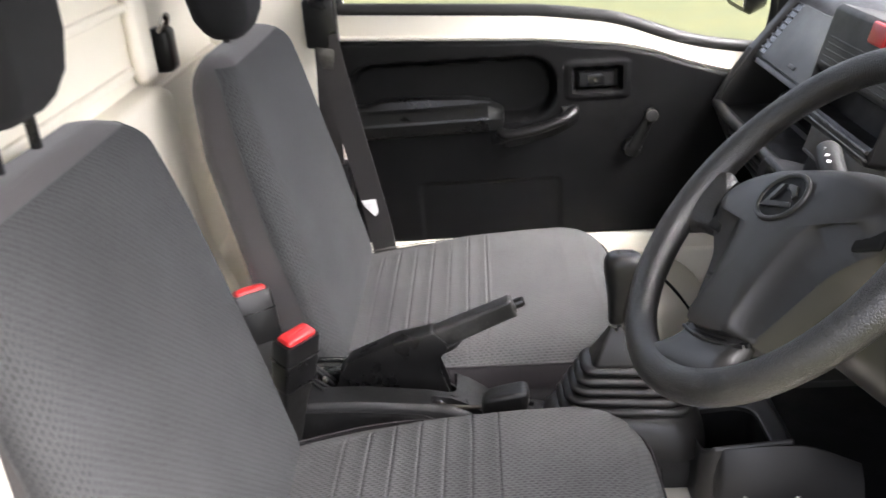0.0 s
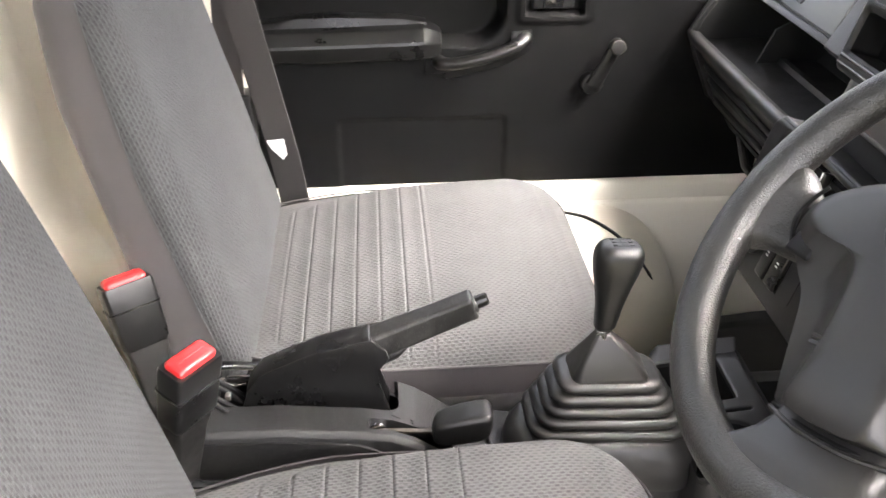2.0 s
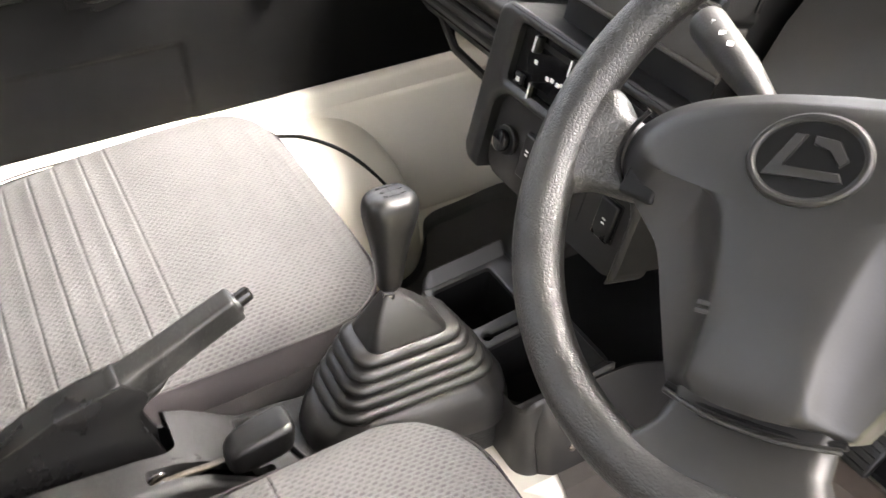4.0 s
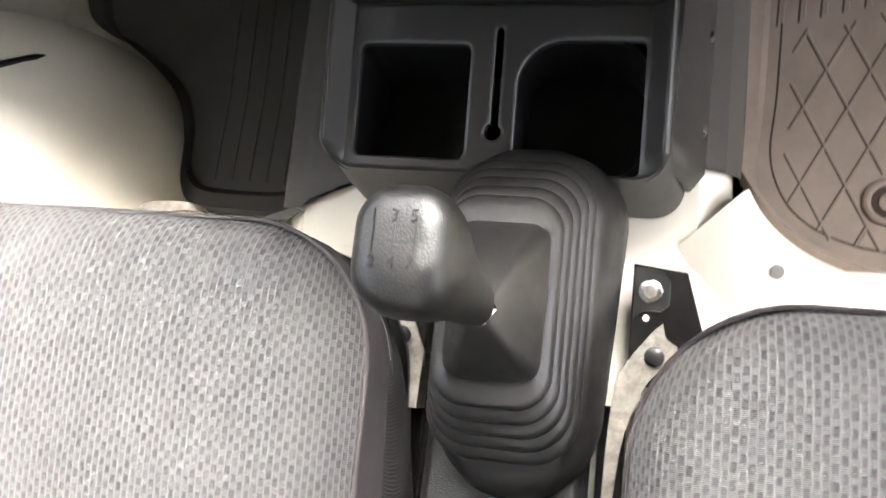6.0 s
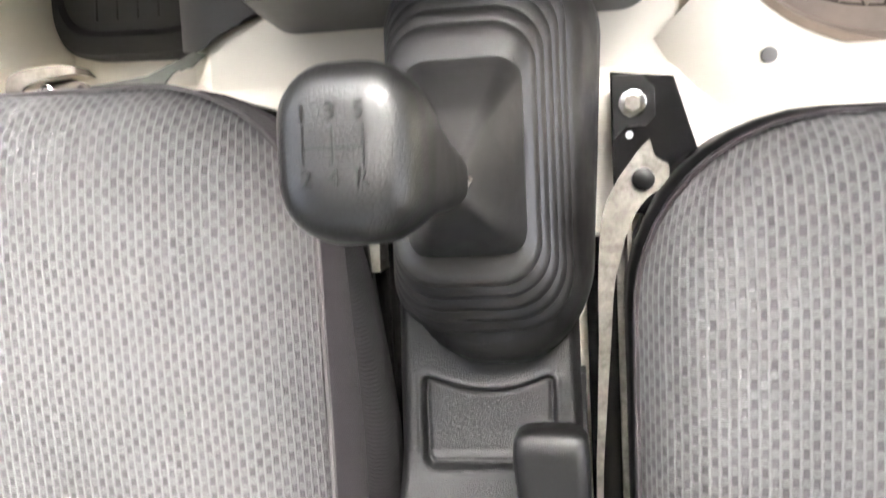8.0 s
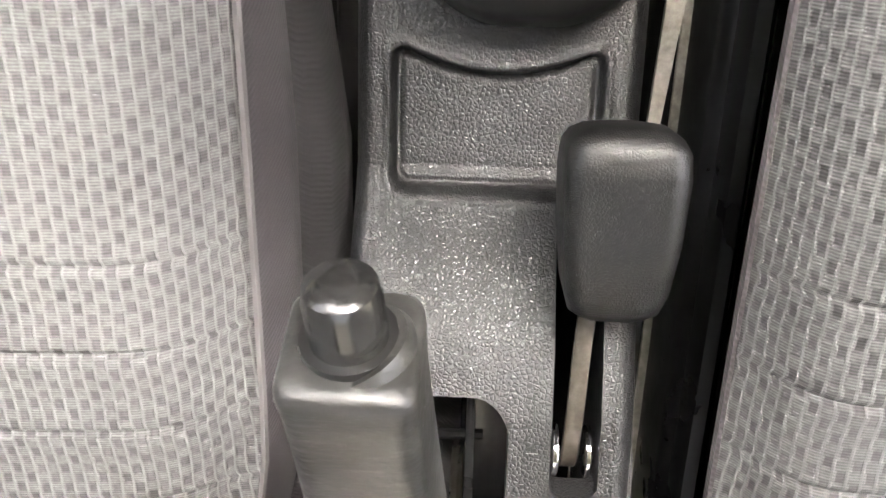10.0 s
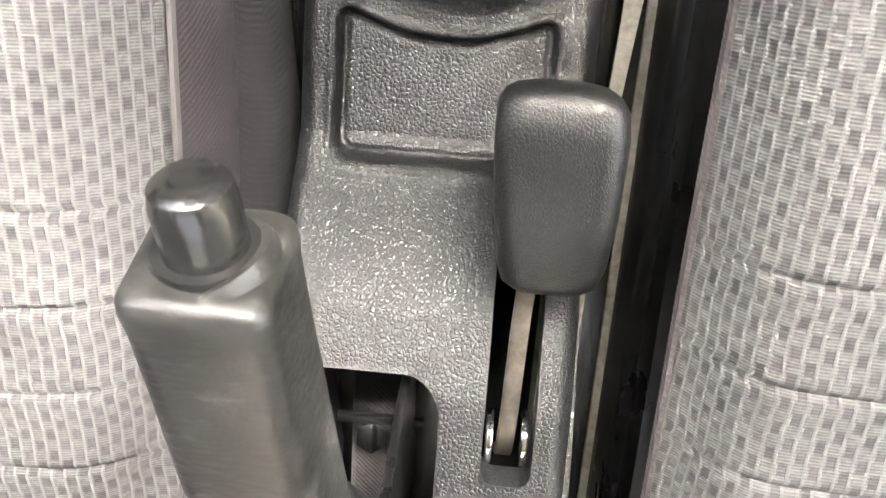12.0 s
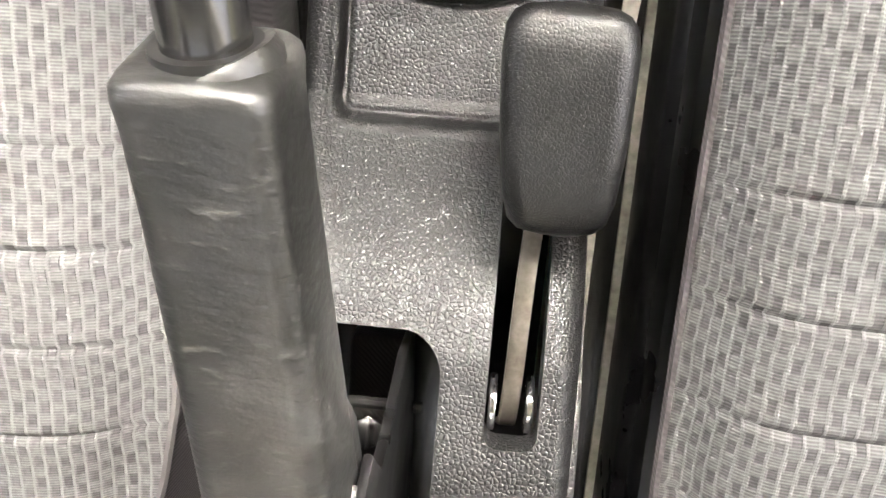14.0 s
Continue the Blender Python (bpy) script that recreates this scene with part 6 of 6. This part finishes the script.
# plain oval badge in a raised ring
BX, BY, BA, BB = -0.004, 0.0155, 0.0305, 0.0235
ring_pts = [(BX + BA * math.cos(2 * math.pi * i / 48), BY + BB * math.sin(2 * math.pi * i / 48), 0.0124) for i in range(48)]
part("badge_ring", on_wheel(tube(ring_pts + ring_pts[:2], 0.0027, 10, cap=False)), M_PAD, hp, "raised oval badge ring")
part("badge_well", on_wheel(loft([[(BX + r * BA * math.cos(i * math.pi / 24), BY + r * BB * math.sin(i * math.pi / 24), z) for i in range(48)] for r, z in ((0.97, 0.010), (0.95, 0.0129), (0.1, 0.0126))])), M_BLACK, hp, "", 50)
part("badge_bar", on_wheel(prism([(BX - 0.022, BY - 0.011), (BX + 0.021, BY - 0.011), (BX + 0.018, BY - 0.006), (BX - 0.013, BY - 0.006), (BX - 0.003, BY + 0.013), (BX - 0.010, BY + 0.013)], "z", 0.0122, 0.0150, 0.0008)), M_PAD, hp, "plain raised badge shape")
part("badge_bar", on_wheel(prism([(BX + 0.001, BY + 0.013), (BX + 0.014, BY + 0.011), (BX + 0.021, BY + 0.001), (BX + 0.017, BY - 0.003), (BX + 0.011, BY + 0.006), (BX + 0.001, BY + 0.008)], "z", 0.0122, 0.0148, 0.0008)), M_PAD, hp)
for x0, x1, y in ((-0.039, 0.004, -0.0700), (-0.039, -0.004, -0.0745), (-0.024, -0.016, -0.086)):
    part("embossed_bar", on_wheel(box(x0, x1, y - 0.0013, y + 0.0013, 0.008, 0.0103 - 0.055 * max(0, -x0 - 0.03), 0.0003, 1)), M_PAD, hp)
# column cover and stalks
col = thing("steering_column", WC - wn3 * 0.1, "black steering column cover with stalk switches", "steering column")
part("cover", turned(loft([[(a, b, z) for a, b in rrect(0, -0.008, hx, hy, 0.03, 6)] for z, hx, hy in ((-0.26, 0.060, 0.055), (-0.12, 0.062, 0.058), (-0.075, 0.058, 0.052), (-0.060, 0.050, 0.045))]), Matrix.Translation(WC) @ wn3.to_track_quat("Z", "Y").to_matrix().to_4x4()), M_SMOOTH, col, "", 60)
stalk = part("stalk", tube([(0.300, 0.165, 0.464), (0.225, 0.185, 0.490), (0.190, 0.192, 0.500), (0.144, 0.200, 0.513), (0.139, 0.201, 0.5145)], [0.008, 0.009, 0.0135, 0.0145, 0.0125], 18), M_DASH, col, "dark grey stalk with white symbols")
for k in range(3):
    a = Vector((0.174, 0.194, 0.5045)).lerp(Vector((0.152, 0.1985, 0.5105)), k / 2)
    part("mark", turned(box(-0.0024, 0.0024, -0.0018, 0.0018, 0, 0.0007, 0.0003, 1), look(a, a - Vector((0.35, -0.45, 0.80))) @ pose(0, 0, 0.0136, 0, 0, 0)), M_TAG, stalk)
part("stalk", tube([WC - wn3 * 0.085 + Vector((0.05, 0, 0.01)), WC - wn3 * 0.085 + Vector((0.16, -0.01, 0.03))], [0.009, 0.012], 14), M_SMOOTH, col)

# pedals
for x, y, z, w in ((0.235, 0.52, -0.075, 0.030), (0.335, 0.53, -0.075, 0.030), (0.455, 0.56, -0.10, 0.024)):
    pd = thing("pedal", (x, y, FLOOR), "ribbed black rubber pedal on a steel arm", "pedal", "pedals")
    part("pad", turned(box(-w, w, -0.032, 0.032, -0.006, 0.006, 0.005), pose(x, y, z, 50)), M_RUBBER, pd)
    for k in range(6):
        part("rib", turned(box(-w + 0.006, w - 0.006, -0.026 + 0.0098 * k, -0.023 + 0.0098 * k, 0.0055, 0.0085, 0.0006, 1), pose(x, y, z, 50)), M_RUBBER, pd)
    part("arm", tube(arc([(x, y + 0.008, z - 0.004), (x, y + 0.06, z + 0.05), (x, y + 0.10, z + 0.20), (x, y + 0.11, z + 0.32)], 5), 0.007, 10), M_SMOOTH, pd)

# ---- floor mats ----
def mat(name_at, outline, material, label, lip, ribs, rib_label, climb=0.0):
    m = thing("floor_mat", name_at, label, "floor mat", "floor mats")
    cx = sum(p[0] for p in outline) / len(outline)
    cy = sum(p[1] for p in outline) / len(outline)

    def ring(inset, z, k=0.0):
        """An outline drawn in by inset; its rear rises up the footwell's step by climb."""
        out = []
        for x, y in outline:
            r = min(max((0.24 - y) / 0.14, 0.0), 1.0)
            out.append((x + (cx - x) * inset / 0.16, y + (cy - y) * inset / 0.16, z + k * climb * r * r * (3 - 2 * r)))
        return out

    z0 = FLOOR + 0.0045
    part("sheet", loft([ring(0, z0), ring(0.0, z0 + lip, 1.0), ring(0.004, z0 + lip + 0.003, 1.0), ring(0.010, z0 + lip + 0.001, 0.85), ring(0.020, z0 + lip * 0.55 + 0.006, 0.25), ring(0.026, z0 + 0.006)]), material, m, rib_label, 22)
    for bm in ribs:
        part("rib", bm, material, m)
    return m


def smooth_loop(pts, steps=5):
    P = [Vector((*p, 0)) for p in pts]
    k = len(P)
    out = []
    for i in range(k):
        a, b, c, d = P[i - 1], P[i], P[(i + 1) % k], P[(i + 2) % k]
        for s in range(steps):
            t = s / steps
            q = 0.5 * (2 * b + (c - a) * t + (2 * a - 5 * b + 4 * c - d) * t * t + (3 * b - a - 3 * c + d) * t ** 3)
            out.append((q.x, q.y))
    return out


drv = smooth_loop([(0.158, 0.56), (0.157, 0.40), (0.154, 0.25), (0.149, 0.172), (0.163, 0.123), (0.190, 0.092), (0.229, 0.073), (0.282, 0.063), (0.42, 0.060), (0.56, 0.070), (0.575, 0.12), (0.575, 0.40), (0.570, 0.56), (0.36, 0.58)])


def inside(p, poly, margin):
    hit = False
    near = 9.0
    for (x0, y0), (x1, y1) in zip(poly, poly[1:] + poly[:1]):
        if (y0 > p[1]) != (y1 > p[1]) and p[0] < (x1 - x0) * (p[1] - y0) / (y1 - y0) + x0:
            hit = not hit
        near = min(near, math.hypot(p[0] - (x0 + x1) / 2, p[1] - (y0 + y1) / 2))
    return hit and near > margin


M_GROOVE = surface("dark mat groove", (0.045, 0.035, 0.027), (0.070, 0.055, 0.043), 0.8, spec=0.2)
RING = (0.292, 0.160)
ribs, seams = [], []


def mat_line(pts, z, r, where):
    where.append(tube([(x, y, z) for x, y in pts], r, 5, flat=0.7))


# lozenges: a dark joint beside each low ridge
for sg in (-1, 1):
    for k in range(-14, 40):
        pts = []
        for s in range(72):
            y = 0.09 + s * 0.004
            x = 0.10 + k * 0.0385 + sg * (y - 0.1) * 0.52
            ok = inside((x, y), drv, 0.050) and y < 0.362 - 0.25 * abs(x - 0.36) and math.hypot(x - RING[0], y - RING[1]) > 0.026
            if ok:
                pts.append((x, y))
            if (not ok or s == 71) and len(pts) > 4:
                line = pts[::3] + [pts[-1]]
                mat_line(line, FLOOR + 0.0104, 0.0011, seams)
                mat_line([(x + 0.0022, y) for x, y in line], FLOOR + 0.0102, 0.0017, ribs)
            if not ok:
                pts = []
# long slats ahead of the lozenges
for k in range(19):
    x = 0.190 + 0.0195 * k
    y0 = 0.370 - 0.25 * abs(x - 0.36)
    mat_line([(x, y0), (x + 0.005, 0.45), (x + 0.010, 0.54)], FLOOR + 0.0104, 0.0013, seams)
    mat_line([(x + 0.0045, y0 + 0.004), (x + 0.0095, 0.45), (x + 0.0145, 0.54)], FLOOR + 0.0100, 0.0024, ribs)
# frame line that follows the mat's edge
inner = [(x, y) for x, y in drv if y < 0.5]
mx, my = 0.36, 0.33
edge = [(mx + (x - mx) * 0.81, my + (y - my) * 0.81) for x, y in inner]
mat_line(edge, FLOOR + 0.0104, 0.0011, seams)
ring = [(RING[0] + 0.019 * math.cos(a), RING[1] + 0.019 * math.sin(a), FLOOR + 0.0115) for a in (2 * math.pi * i / 28 for i in range(30))]
ribs.append(tube(ring, 0.0040, 8, cap=False))
seams.append(disc((*RING, FLOOR + 0.0095), (0, 0, 1), 0.0155, 0.0022, 24, 0.001))
ribs.append(disc((*RING, FLOOR + 0.0105), (0, 0, 1), 0.0085, 0.003, 24, 0.001))
driver_mat = mat((0.36, 0.33, FLOOR), drv, M_MAT_TAN, "dusty grey brown rubber driver mat with diamond ribs", 0.014, ribs, "ribbed rubber sheet with raised edge", 0.128)
part("joint", join(*seams), M_GROOVE, driver_mat, "dark joints between the lozenges")
# rounded painted step between the seat deck and the driver mat
flank_edge = [(x, y) for x, y in drv if y < 0.139]
rings = []
for x, y in flank_edge:
    out = Vector((x - 0.36, y - 0.33, 0)).normalized()
    rings.append([Vector((x, y, z)) + out * d for d, z in ((-0.0005, -0.095), (0.0015, -0.056), (0.0045, -0.040), (0.0090, -0.028), (0.0140, -0.0215), (0.0200, DECK + 0.0006), (0.0740, DECK + 0.0004), (0.0780, DECK - 0.004))])
setting("floor_step", loft(rings, cap=False, closed=False), M_WHITE, "rounded cream painted step down to the driver footwell", 60)
solid("drain_plug", disc((0.175, 0.0625, DECK + 0.0010), (0, 0, 1), 0.0050, 0.0016, 20, 0.0006), M_HEADLINER, "small grey plug in the cream seat deck", "plug")
pas = smooth_loop([(-0.500, 0.30), (-0.455, 0.268), (-0.425, 0.235), (-0.410, 0.190), (-0.407, 0.140), (-0.385, 0.116), (-0.33, 0.112), (-0.285, 0.112), (-0.258, 0.120), (-0.250, 0.15), (-0.250, 0.35), (-0.252, 0.56), (-0.36, 0.57), (-0.56, 0.56), (-0.565, 0.40), (-0.55, 0.33)])
ribs = [tube([(x, 0.15, FLOOR + 0.0105), (x + 0.004, 0.24, FLOOR + 0.0105), (x, 0.50, FLOOR + 0.0105)], 0.0018, 5, flat=0.7) for x in (-0.375, -0.355, -0.335, -0.315, -0.295)]
mat((-0.37, 0.33, FLOOR), pas, M_MAT, "dark grey rubber passenger mat with raised edge", 0.018, ribs, "")
# rubber and felt covers over both flanks of the tunnel


def flank(pts, lift):
    """A cover sheet over the tunnel: (x, z, y of its rear edge) across, pushed forward."""
    rings = []
    for k in (0, 1):
        rings.append([(x, y if k == 0 else 0.62, z + lift) for x, z, y in pts] + [(x, (y + 0.002) if k == 0 else 0.62, z + 0.001) for x, z, y in pts[::-1]])
    return loft(rings)


solid("tunnel_mat", flank([(-0.262, FLOOR + 0.004, 0.118), (-0.245, -0.18, 0.112), (-0.228, -0.066, 0.098), (-0.218, -0.036, 0.092), (-0.206, -0.026, 0.089), (-0.196, DECK, 0.090), (-0.189, DECK, 0.097), (-0.178, DECK, 0.1015), (-0.170, DECK, 0.104), (-0.165, DECK, 0.109), (-0.150, DECK, 0.114), (-0.128, DECK, 0.119)], 0.006), M_MAT, "dark grey rubber sheet over the tunnel flank", "floor cover")
solid("tunnel_felt", flank([(0.090, DECK, 0.150), (0.116, DECK, 0.137), (0.120, DECK - 0.002, 0.137), (0.137, -0.032, 0.137), (0.150, -0.062, 0.140), (0.166, FLOOR + 0.004, 0.148)], 0.005), M_FELT, "grey brown felt cover on the tunnel beside the tray", "floor cover")
# grey sheet with a ragged edge, added for the shaded deck front between mat and cushion
rim = []
rough_edge = arc([(-0.196, 0.088, 0), (-0.209, 0.0795, 0), (-0.220, 0.0775, 0), (-0.2295, 0.0695, 0), (-0.242, 0.0700, 0), (-0.254, 0.0626, 0), (-0.262, 0.052, 0)], 5)
for k, (x, y, z) in enumerate(rough_edge):
    rim.append((x + 0.0012 * noise.noise((k * 0.9, 3.0, 0.0)), y + 0.0016 * noise.noise((k * 0.7, 0.0, 5.0))))
solid("deck_shade", prism(rim + [(-0.330, 0.050), (-0.330, 0.0620), (-0.300, 0.0700), (-0.240, 0.0760), (-0.205, 0.0900)], "z", DECK - 0.001, DECK + 0.0015), M_DECK_SHADE, "grey uneven sheet for the shaded deck front", "floor cover")
# steel latch under the passenger cushion front
hp2 = thing("steel_latch", (-0.27, 0.06, DECK), "worn grey steel latch under the passenger cushion", "latch")
top = arc([(-0.319, 0.050, 0.022), (-0.317, 0.070, 0.022), (-0.309, 0.0765, 0.021), (-0.296, 0.0790, 0.019), (-0.278, 0.0800, 0.016), (-0.266, 0.0770, 0.012)], 6)
rings = []
for k, p in enumerate(top):
    w = 0.0062 - 0.0025 * k / len(top)
    rings.append([(p.x - w * 0.6, p.y + w * 0.6, p.z), (p.x + w, p.y - w, p.z), (p.x + w, p.y - w, p.z - 0.003), (p.x - w * 0.6, p.y + w * 0.6, p.z - 0.003)])
part("arm", loft(rings), M_BLADE, hp2, "bent steel arm", 40)
part("plate", prism([(-0.312, 0.040), (-0.311, 0.066), (-0.300, 0.0730), (-0.282, 0.0745), (-0.270, 0.0700), (-0.266, 0.060), (-0.270, 0.040)], "z", 0.006, 0.009, 0.0008), M_BLADE, hp2)
part("roller", tube([(-0.280, 0.060, 0.0125), (-0.271, 0.066, 0.0125)], 0.0040, 14), M_GLOSS, hp2, "dark roller")
part("clip", tube(arc([(-0.304, 0.0600, 0.012), (-0.297, 0.0690, 0.016), (-0.289, 0.0640, 0.014), (-0.284, 0.0580, 0.012)], 5), 0.0017, 8), M_CHROME, hp2, "bright spring clip")
part("foot", box(-0.312, -0.266, 0.030, 0.058, DECK, 0.006, 0.002), M_GLOSS, hp2)

# black sheet added over the tunnel for the shade under the centre stack
solid("tunnel_shade", box(-0.172, 0.118, 0.205, 0.62, DECK, DECK + 0.012, 0.003), M_BLACK, "black sheet added for the shade under the dash", "floor cover")
